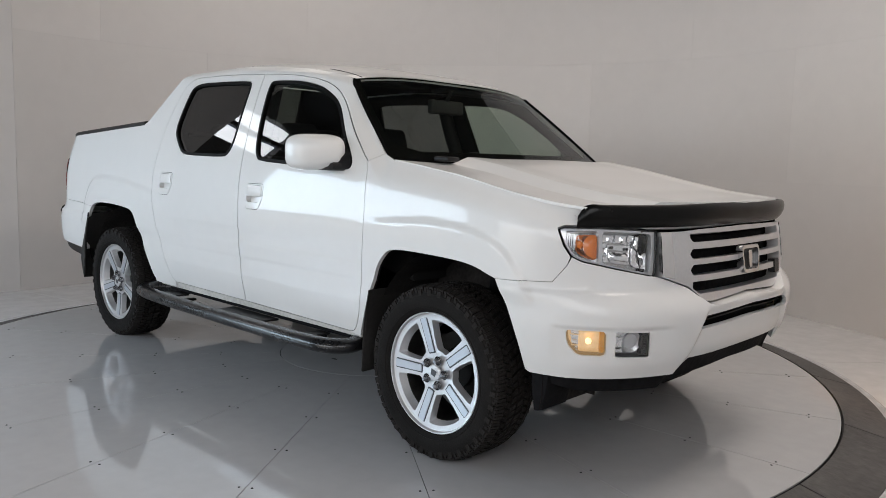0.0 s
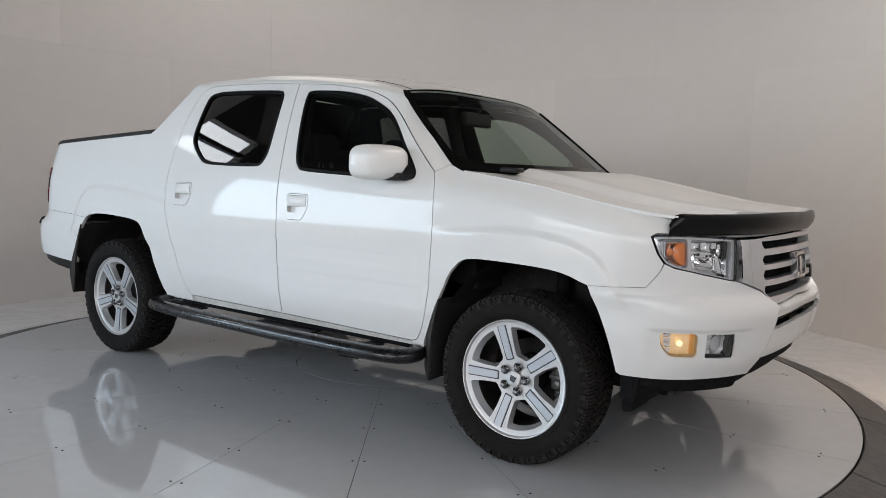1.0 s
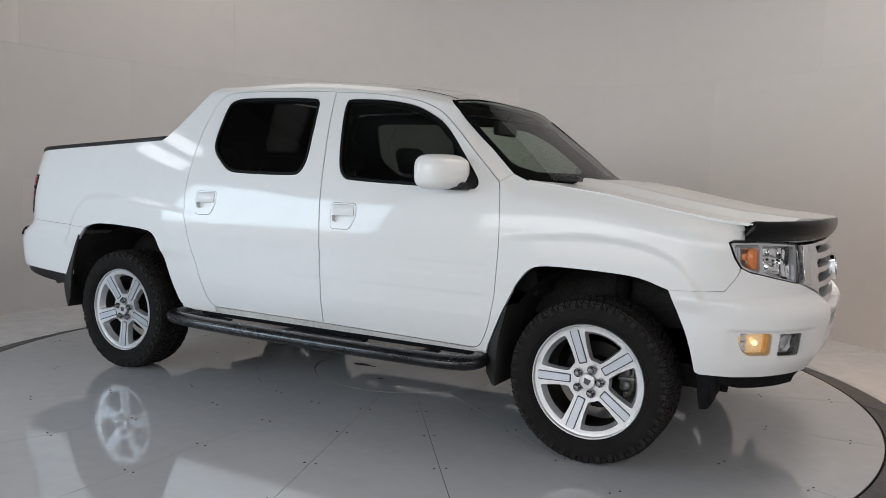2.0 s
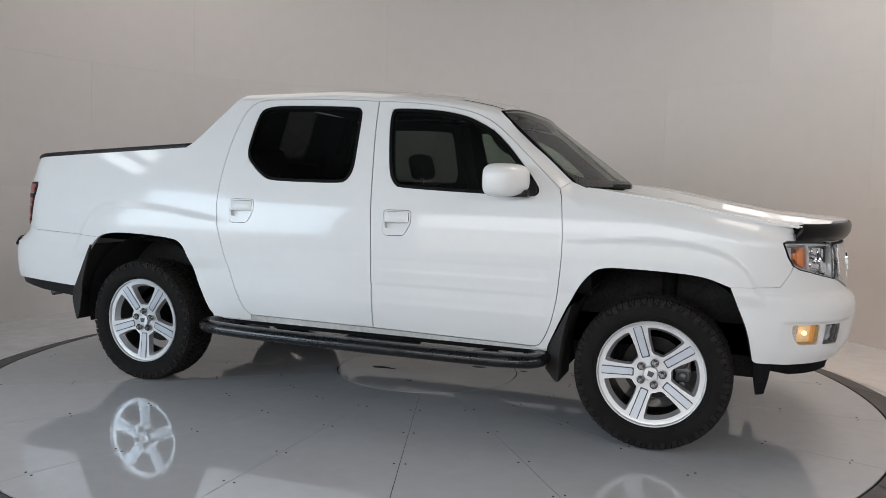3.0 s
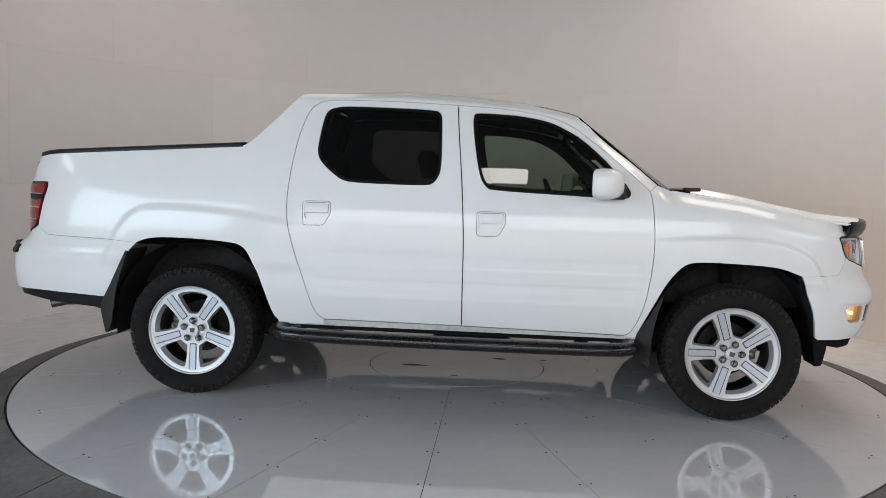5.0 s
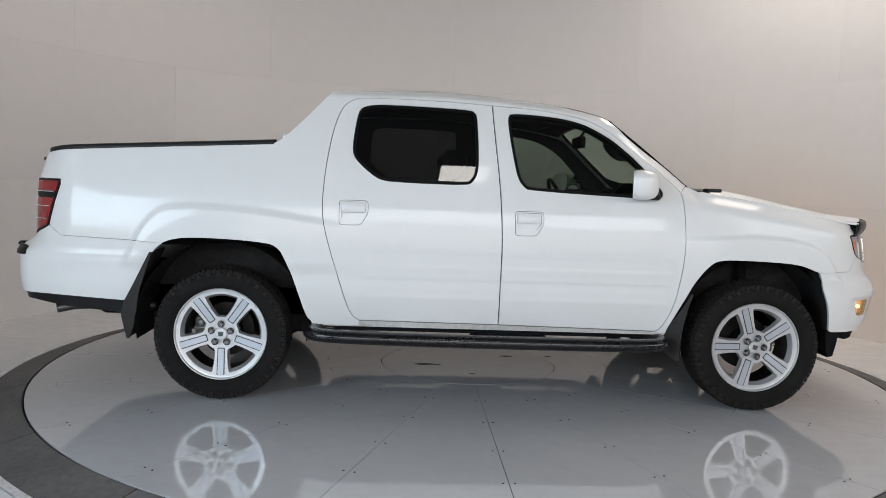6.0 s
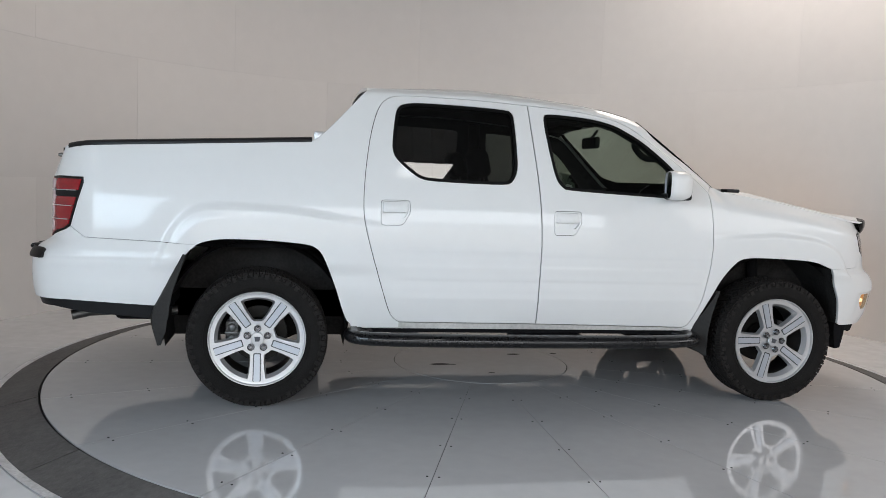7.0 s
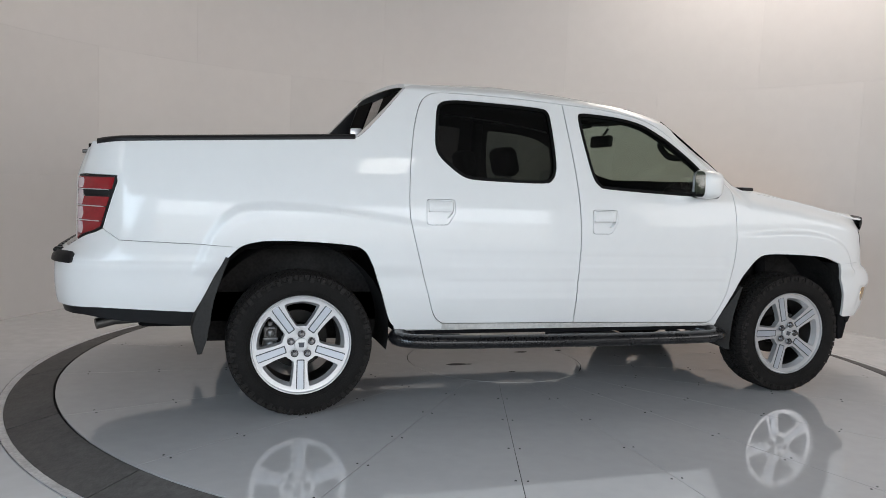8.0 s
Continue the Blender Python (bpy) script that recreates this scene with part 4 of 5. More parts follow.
grille = panel("grille", out, SATIN, truck, holes=slots, off=0.012, depth=0.05, step=0.03, gap=0.002, label="satin silver grille with four horizontal black slots")
# Shade behind the slots, drawn as one dark sheet.
panel("grille_backing", [(2.70, 1.0), (2 * S_NOSE - 2.60, 1.0), (2 * S_NOSE - 2.70, 0.76), (2.72, 0.76)], UNDER, grille, off=-0.05, depth=0, gap=0, step=0.05, label="near-black sheet for the shade behind the slots")
for mirror in (False, True):
    f = flip if mirror else (lambda poly: list(poly))
    panel("corner_trim", f([(2.549, 1.014), (2.603, 1.014), (2.612, 0.842), (2.549, 0.852)]), CHROME, grille, off=0.016, depth=0.02, step=0.03, gap=0, label="bright corner plate between grille and headlight")
c = [(S_NOSE + a, 0.889 + b) for a, b in ((-0.088, 0.056), (0.088, 0.056), (0.078, -0.058), (-0.078, -0.058))]
panel("badge_back", fillet(inset(c, 0.008), 0.025), PLASTIC, grille, off=0.020, depth=0.01, step=0.02, gap=0)
badge = panel("badge", fillet(c, 0.03), CHROME, grille, holes=(fillet(inset(c, 0.017), 0.022),), off=0.034, depth=0.03, step=0.012, gap=0, label="chrome badge ring with a plain bright shape")
panel("badge_shape", fillet([(S_NOSE + a, 0.889 + b) for a, b in ((-0.020, 0.034), (0.020, 0.034), (0.014, -0.036), (-0.014, -0.036))], 0.008), CHROME, badge, off=0.030, depth=0.024, step=0.012, gap=0)
panel("sensor", fillet([(3.50, 0.862), (3.575, 0.862), (3.575, 0.80), (3.50, 0.80)], 0.012), PLASTIC, grille, off=0.018, depth=0.03, step=0.02, gap=0, label="black rectangular sensor cover")

# painted header behind the deflector
half = [(2.165, 1.088), (2.18, 1.043), (2.33, 1.0395), (2.54, 1.030), (2.80, 1.032), (S_NOSE, 1.036)]
over = [(S_NOSE, 1.085), (2.5, 1.088)]
panel("header", half + flip(half[::-1][1:]) + flip(over[::-1][:-1]) + over, PAINT, truck, off=-0.003, depth=0.02, step=0.03, gap=0.0005)

# bug deflector along the hood's front edge
rows = []
for z, off in ((1.034, 0.006), (1.045, 0.024), (1.062, 0.040), (1.082, 0.050), (1.098, 0.052), (1.104, 0.047), (1.100, 0.030), (1.090, -0.01)):
    ss = np.linspace(2.165, 2 * S_NOSE - 2.165, 90)
    end = np.sqrt(np.clip(1 - (1 - np.minimum(ss - ss[0], ss[-1] - ss) / 0.07).clip(0, 1) ** 2, 0, 1))
    mid = smooth(2.3, 3.0, np.minimum(ss, 2 * S_NOSE - ss))
    zz = 1.05 + (z - 1.05) * (0.55 + 0.45 * end) + 0.002 * mid * (z - 1.034) / 0.07 - 0.012 * (1 - end)
    rows.append(skin(ss, zz) + skin_normals(ss, zz, "body") * (off * (0.35 + 0.65 * end) + 0.02 * mid)[:, None])
grid_part("hood_deflector", rows, GLOSS, truck, "dark smoked acrylic bug deflector")


def hood_at(u, v):
    u, v = np.asarray(u, float), np.asarray(v, float)
    x = (1.17 + 0.22 * (1 - u ** 4)) * (1 - v) + (2.155 + 0.275 * (1 - np.abs(u) ** 2.2)) * v
    xe = np.minimum(x, 2.10)
    ye = -skin(xe, hood_edge(xe))[..., 1]
    lift = (0.020 * (1 - u * u) + 0.032 * np.clip((0.765 - np.abs(u)) / 0.085, 0, 1) - 0.005 * smooth(0.66, 0.45, np.abs(u))) * (1 - 0.18 * v ** 3) * (0.95 + 0.1 * smooth(0.3, 0.0, v))
    return np.stack([x, MID_Y + u * (ye + MID_Y), hood_edge(x) + lift + 0.004], -1)


us = np.linspace(-1, 1, 61)
hus = np.linspace(-1, 1, 201)
grid_part("hood", [hood_at(hus, np.full(201, v)) for v in np.linspace(0, 1, 40)], PAINT, truck, thick=-0.012)
# Dark sheet added below the hood in place of the bay's shade.
grid_part("engine_bay_cover", [hood_at(us * 0.99, np.full(61, v)) - (0, 0, 0.04) for v in np.linspace(0, 0.99, 12)], UNDER, truck, "near-black sheet for the shade under the hood")


def roof_at(u, x):
    u, x = np.broadcast_arrays(np.atleast_1d(np.asarray(u, float)), np.atleast_1d(np.asarray(x, float)))
    drop = np.where(x > 0.62, (x - 0.62) * 0.35, 0)
    e = roof_edge(np.minimum(x, 0.62)) - drop
    ye = -skin(np.minimum(x, 0.66), roof_edge(np.minimum(x, 0.66)))[..., 1]
    return np.stack([x, MID_Y + u * (ye + MID_Y), e + (0.052 - 0.028 * smooth(0.5, 1.0, -x)) * (1 - np.abs(u) ** 3.2)], -1)


def screen_at(u, v):
    """The windscreen: u across, v from top to bottom."""
    u, v = np.asarray(u, float), np.asarray(v, float)
    top = roof_at(u, 0.654 + 0.05 * (1 - u * u))
    a, b, c = (1 - v) * (1 - 2 * v), 4 * v * (1 - v), v * (2 * v - 1)
    ex, ey, ez = a * 0.652 + b * 0.881 + c * 1.117, a * 0.666 + b * 0.753 + c * 0.818, a * 1.663 + b * 1.470 + c * 1.268
    bow = 0.045 + 0.131 * v
    p = np.stack([ex + bow * (1 - u * u), MID_Y + u * (ey + MID_Y), ez + 0.036 * (1 - np.abs(u) ** 2.6) * (1 - v)], -1)
    w = smooth(0.0, 0.12, v)[..., None]
    return top * (1 - w) + p * w


grid_part("roof", [roof_at(us, -0.975 - 0.02 * (1 - us ** 2) + (0.654 + 0.05 * (1 - us * us) + 0.975 + 0.02 * (1 - us ** 2)) * k) for k in np.linspace(0, 1, 40)], PAINT, truck, thick=-0.02)
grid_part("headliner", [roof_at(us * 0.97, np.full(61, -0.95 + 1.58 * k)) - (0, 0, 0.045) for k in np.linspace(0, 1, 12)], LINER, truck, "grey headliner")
for s in (-1, 1):
    tube("roof_moulding", [roof_at(s * 0.93, x)[0] - (0, 0, 0.001) for x in np.linspace(0.42, 0.655, 12)], 0.0035, PLASTIC, truck, "black roof ditch moulding", n=6)
screen = grid_part("windscreen", [screen_at(us, np.full(61, v)) for v in np.linspace(0, 1, 24)], GLASS_W, truck, "tinted windscreen glass")
bus = np.linspace(-1, 1, 81)
rows = [screen_at(bus, np.full(81, v)) - (0.002, 0, 0.002) for v in np.linspace(0.0, 0.05, 3)]
grid_part("top_border", rows, FRIT, screen, "black screen border")
grid_part("bottom_border", [screen_at(bus, np.full(81, v)) - (0.002, 0, 0.002) for v in np.linspace(0.91, 1.02, 4)], FRIT, screen, "black screen border")
for s in (-1, 1):
    vs = np.linspace(0, 1.03, 24)
    grid_part("side_border", [screen_at(s * (1 - k * (0.055 + 0.16 * smooth(0.78, 0.93, vs) ** 2)), vs) - (0.002, 0, 0.002) for k in np.linspace(1, 0, 4)], FRIT, screen, "black screen border")
for s in (-1, 1):
    tube("side_moulding", screen_at(np.full(24, float(s)), np.linspace(0.04, 1.0, 24)), 0.0075, FRIT, screen, "black screen moulding", n=8)
grid_part("screen_seal", [screen_at(bus, np.full(81, 1.015)), screen_at(bus, np.full(81, 1.015)) - (0.01, 0, 0.07)], FRIT, screen, "black screen seal")
# cowl between screen and hood, with the wiper arms
grid_part("cowl", [np.stack([1.10 + 0.30 * (1 - us * us) + d, MID_Y + us * 0.87, np.full(61, 1.246 - 0.02 * us ** 2 - dz)], -1) for d, dz in ((0.0, 0.01), (0.05, 0.0), (0.12, 0.03))], PLASTIC, truck, "black plastic cowl")
for y0, y1 in ((-0.55, 0.05), (0.1, 0.62)):
    pts = [np.array((1.205 + 0.28 * (1 - (y / 0.85) ** 2), y, 1.248 + 0.010 * math.sin(3.1 * k))) for k, y in zip(np.linspace(0, 1, 10), np.linspace(y0, y1, 10))]
    tube("wiper", pts, 0.008, PLASTIC, truck, "black wiper blade", n=6)
block("washer_nozzle", (1.27, -0.70, 1.262), (1.36, -0.62, 1.284), PLASTIC, truck, bevel=0.008, label="black wiper pivot cover")

# ---- back of the cab, bed and tail ----
for side in (1, -1):
    b = np.array(BUTTRESS)
    o = skin(b[:, 0], b[:, 1])
    inner = o * (1, 0, 1) + np.array([(0, -0.63 - 0.06 * (1 - k), 0) for k in np.linspace(0, 1, len(b))])
    grid_part("buttress_edge", [o, inner], PAINT, truck, side=side)
    prism("buttress_inside", [(-1.282, 1.442), (-1.238, 1.468), (-1.074, 1.642), (-0.98, 1.742), (-0.93, 1.745), (-1.02, 1.40), (-1.2, 1.40)], -0.70, -0.625, PLASTIC, truck, "black inner trim of the rear buttress", side=side, bevel=0.004)
    block("bed_lamp", (-1.262, -0.628, 1.452), (-1.200, -0.606, 1.515), FRAME, truck, bevel=0.006, side=side, label="small clear cargo lamp")
    # rail cap
    xs = np.linspace(-2.575, -1.275, 44)
    rail_z = 1.374 + (xs + 2.443) * 0.0623
    rail_z = np.where(xs < -2.44, 1.374 - (-2.44 - xs) * 0.12, rail_z)
    ro = skin(xs, rail_z)
    rows = [ro + (0, dy, dz) for dy, dz in ((0.004, -0.004), (-0.004, 0.0), (-0.005, 0.014), (0.004, 0.024), (0.05, 0.028), (0.09, 0.02), (0.095, -0.03))]
    grid_part("bed_rail_cap", rows, PLASTIC, truck, "ribbed black plastic bed rail cap", side=side)
    grid_part("bed_wall", [np.stack([xs, np.full(44, -0.70), z], -1) for z in (rail_z, np.full(44, 0.86))], UNDER, truck, "dark inner bed wall", side=side)
    # tail lamp
    tl = fillet(TAIL_LAMP, 0.015)
    lamp = panel("tail_lamp", tl, PLASTIC, truck, off=0.004, depth=0.03, step=0.02, gap=0.002, side=side, label="red wrap-around tail lamp with painted pale reflection bands")
    for z1, z0, mat, nm in ((1.197, 1.140, RED, "red_segment"), (1.137, 1.108, PLASTIC, "dark_segment"), (1.105, 1.060, RED, "red_segment"), (1.057, 0.990, RED, "red_segment"), (0.987, 0.935, RED, "red_segment")):
        cut = lambda z: -2.437 - 0.30 * max(0.0, 1.18 - z)  # noqa: E731
        foot = [(cut(z0) - 0.003, z0), (-2.73, z0)] if z0 > 0.95 else [(-2.505, 0.964), (-2.539, 0.944), (-2.73, 0.894)]
        panel(nm, [(-2.73, z1), (cut(z1) - 0.003, z1)] + foot, mat, lamp, off=0.008, depth=0.01, step=0.02, gap=0.001, side=side, crown=0.002)
    # Pale column across all rows: reflected daylight put into the lens colour.
    for z1, z0 in ((1.192, 1.144), (1.134, 1.064), (1.053, 0.994), (0.983, 0.925)):
        panel("clear_segment", fillet([(-2.70, z1), (-2.628, z1), (-2.616, 0.5 * (z0 + z1)), (-2.632, z0), (-2.70, z0)], 0.008), PINK, lamp, off=0.0105, depth=0.006, step=0.02, gap=0.0, side=side, label="pale reversing lens band with a daylight reflection painted in")
    for z in (1.1385, 1.0585, 0.9885):
        panel("bright_line", [(-2.73, z + 0.002), (cut(z) - 0.018, z + 0.002), (cut(z) - 0.018, z - 0.002), (-2.73, z - 0.002)], FRAME, lamp, off=0.0098, depth=0.004, step=0.03, gap=0.0, side=side)
# tailgate, tail bumper
gate = panel("tailgate", [(-2.745, 0.86), (-2.745, 1.34), (S_TAIL, 1.36), (2 * S_TAIL + 2.745, 1.34), (2 * S_TAIL + 2.745, 0.86)], PAINT, truck, step=0.04)
tube("gate_knob", [(-2.56, -0.68, 1.32), (-2.59, -0.68, 1.32), (-2.605, -0.68, 1.32)], [0.008, 0.012, 0.009], STEEL, gate, "small bright knob on the tailgate", n=10)
tail = lambda poly: [(2 * S_TAIL - s, z) for s, z in poly]  # noqa: E731
topq = [(-2.033, 0.8875), (-2.415, 0.9012), (-2.498, 0.9535), (-2.535, 0.935), (-2.735, 0.88), (-2.76, 0.86), (S_TAIL, 0.86)]
lowq = [(S_TAIL, 0.59), (-2.5, 0.575)]
arch = R_ARCH_BACK[::-1]
half = arch + topq
outline = half + tail(half[::-1][1:]) + tail(lowq[::-1][:-1]) + lowq
rear = panel("rear_bumper", outline, PAINT, truck, kind="bump", step=0.015, gap=0.0005)
panel("step_pad", fillet([(-2.63, 0.832), (-2.63, 0.785), (2 * S_TAIL + 2.63, 0.785), (2 * S_TAIL + 2.63, 0.832)], 0.015), PLASTIC, rear, kind="bump", off=0.014, depth=0.03, step=0.03, gap=0, label="ribbed black step pad")
block("step_top", (-2.73, -0.74, 0.826), (-2.58, 0.81, 0.842), PLASTIC, rear, bevel=0.006, label="ribbed black step pad")
for k in range(14):
    block("pad_rib", (-2.725, -0.735 + k * 0.113, 0.842), (-2.60, -0.68 + k * 0.113, 0.847), PLASTIC, rear, bevel=0.002, seg=1)
lowv = [(-2.058, 0.556), (-2.06, 0.47), (-2.4, 0.50), (-2.60, 0.53), (S_TAIL, 0.54)]
upv = [(S_TAIL, 0.60), (-2.5, 0.585)]
panel("rear_valance", lowv + tail(lowv[::-1][1:]) + tail(upv[::-1][:-1]) + upv, PLASTIC, truck, kind="bump", off=-0.016, depth=0.03, step=0.04, gap=0, label="black plastic lower rear valance")
grid_part("bed_floor", [[(x, y, 0.87) for y in (-0.72, 0.79)] for x in (-2.55, -1.15)], UNDER, truck, "dark bed floor", thick=-0.02)
# back wall of the cab with its window
grid_part("cab_back", [[(-1.10, y, 0.6) for y in (-0.80, 0.03, 0.87)], [(-1.10, y, 1.40) for y in (-0.78, 0.03, 0.85)]], UNDER, truck, "dark back wall of the cab")
# Frame sheets widened over the glass in matt black, so no wall reflection shows.
for s in (-1, 1):
    grid_part("rear_window_frame", [[(-1.092, MID_Y + s * y, 1.40) for y in (0.17, 0.52, 0.665)], [(-0.972, MID_Y + s * y, 1.745) for y in (0.17, 0.52, 0.665)]], FRIT, truck, "black rear window frame")
wn_ = np.linspace(-0.16, 0.23, 13)
grid_part("rear_window", [[(-1.070 - 0.02 * (1 - (y / 0.6) ** 2), y, 1.40) for y in wn_], [(-0.950 - 0.02 * (1 - (y / 0.6) ** 2), y, 1.745) for y in wn_]], GLASS_R, truck, "dark rear cab window")
for y in (-0.60, 0.67):
    tube("rear_window_frame", [(-1.074, y, 1.39), (-0.955, y, 1.745)], 0.02, PLASTIC, truck, "black rear window frame", n=8)
tube("rear_window_frame", [(-1.10, -0.62, 1.40), (-1.11, 0.03, 1.40), (-1.10, 0.69, 1.40)], 0.022, PLASTIC, truck, "black rear window frame", n=8)
tube("exhaust_pipe", [(-2.0, -0.58, 0.47), (-2.3, -0.60, 0.475), (-2.46, -0.64, 0.470), (-2.545, -0.67, 0.452)], 0.028, STEEL, truck, "dull steel exhaust tail pipe", n=14)
block("hitch_beam", (-2.45, -0.62, 0.48), (-2.38, 0.69, 0.55), UNDER, truck, bevel=0.01, label="dark tow hitch cross beam")

# ---- underside ----
block("chassis", (-2.36, -0.52, 0.40), (2.15, 0.59, 0.62), UNDER, truck, bevel=0.03, label="dark underbody and frame")
block("cab_floor", (-1.02, -0.84, 0.40), (0.98, 0.91, 0.48), UNDER, truck, bevel=0.02, label="dark underbody and frame")
block("rear_underbody", (-2.5, -0.80, 0.52), (-2.0, 0.87, 0.60), UNDER, truck, bevel=0.02, label="dark underbody and frame")
block("front_underbody", (1.98, -0.66, 0.44), (2.20, 0.73, 0.60), UNDER, truck, bevel=0.02, label="dark underbody and frame")
block("radiator", (2.0, -0.60, 0.46), (2.28, 0.67, 1.04), UNDER, truck, bevel=0.01, label="dark radiator behind the grille")
for x in (-1.55, 1.55):
    tube("axle", [(x, -0.72, 0.37), (x, 0.03, 0.36), (x, 0.79, 0.37)], 0.04, UNDER, truck, "dark axle", n=10)
    for side in (1, -1):
        ang = np.radians(np.linspace(-12, 192, 26))
        rows = [[(x + 0.485 * math.cos(a), -y, 0.42 + 0.475 * math.sin(a)) for a in ang] for y in (0.855, 0.7, 0.52)]
        liner = grid_part("wheel_liner", rows, LINING, truck, "dusty dark wheel arch liner", side=side)
        bm = bmesh.new()
        vs = [bm.verts.new((x + 0.52 * math.cos(a), -0.52, 0.42 + 0.48 * math.sin(a))) for a in ang]
        bm.faces.new(vs)
        part("liner_wall", bm, LINING, liner, side=side)
        if x > 0:
            tube("strut", [(x + 0.02, -0.60, 0.40), (x + 0.01, -0.56, 0.86)], 0.035, UNDER, truck, "dark suspension strut", n=10, side=side)

# mud flaps: a sheet behind the wheel with a side fin that widens, then tapers to a point
FLAPS = (([(1.131, 0.675), (1.105, 0.58), (1.088, 0.495), (1.080, 0.40), (1.077, 0.288)], -1, (0.288, 0.33, 0.43, 0.55, 0.675), (0.02, 0.085, 0.09, 0.04, 0.01), 1.0),
         ([(-1.917, 0.826), (-1.962, 0.74), (-2.02, 0.62), (-2.082, 0.505), (-2.066, 0.42), (-2.043, 0.345)], 1, (0.345, 0.42, 0.505, 0.62, 0.826), (0.012, 0.06, 0.085, 0.045, 0.012), 0.0))
for side in (1, -1):
    for path, way, heights, widths, turn_in in FLAPS:
        p = np.array(chaikin(path, 2, closed=False))
        edge = np.linspace(0.957, 0.945, len(p))
        fin = way * np.interp(p[:, 1], heights, widths)
        rows = [np.stack([p[:, 0] + fin * k, -edge + d + turn_in * k * np.abs(fin), p[:, 1]], -1) for k, d in ((1.0, 0.0), (0.5, 0.004), (0.06, 0.006), (0.0, 0.016), (0.0, 0.12), (0.0, 0.27))]
        grid_part("mud_flap", rows, DIRT, truck, "dusty black moulded mud flap", thick=0.010, side=side)
    # splash shield ahead of the front wheel, and the liner's lip inside the arch
    prism("splash_shield", [(1.975, 0.48), (2.06, 0.48), (2.05, 0.40), (2.032, 0.318), (1.995, 0.310), (1.98, 0.40)], -0.85, -0.68, UNDER, truck, "black plastic splash shield", side=side, bevel=0.006)
    arc_s, arc_z = np.array(F_ARCH_FRONT).T
    lip = skin(arc_s, arc_z, "bump")
    grid_part("liner_lip", [lip + (-0.003, 0.014, 0.0), lip + (-0.008, 0.05, 0.0), lip + (0.0, 0.12, 0.0), lip + (0.02, 0.25, 0.0)], LINING, truck, "dusty dark wheel arch liner lip", side=side)

# running boards
for side in (1, -1):
    path = chaikin([(-0.92, -0.80, 0.41), (-1.04, -0.88, 0.405), (-1.03, -1.0, 0.398), (-0.75, -1.03, 0.393), (0.0, -1.03, 0.387), (0.75, -1.03, 0.388), (0.95, -1.0, 0.390), (0.99, -0.90, 0.392), (0.9, -0.80, 0.40)], 3, closed=False)
    step = tube("running_board", path, 0.037, STEP, truck, "scuffed black tubular running board", n=14, side=side, squash=(1.25, 1.0))
    for x0, x1 in ((-0.82, -0.66), (-0.14, 0.30), (0.66, 0.74)):
        block("tread_pad", (x0, -1.0, 0.392), (x1, -0.86, 0.404), PLASTIC, step, bevel=0.004, side=side, label="black rubber step pad")
    for x in (-0.7, -0.05, 0.62):
        block("bracket", (x - 0.02, -1.0, 0.352), (x + 0.02, -0.80, 0.366), PLASTIC, step, bevel=0.003, side=side)

# ---- wheels ----
R_TYRE = 0.376


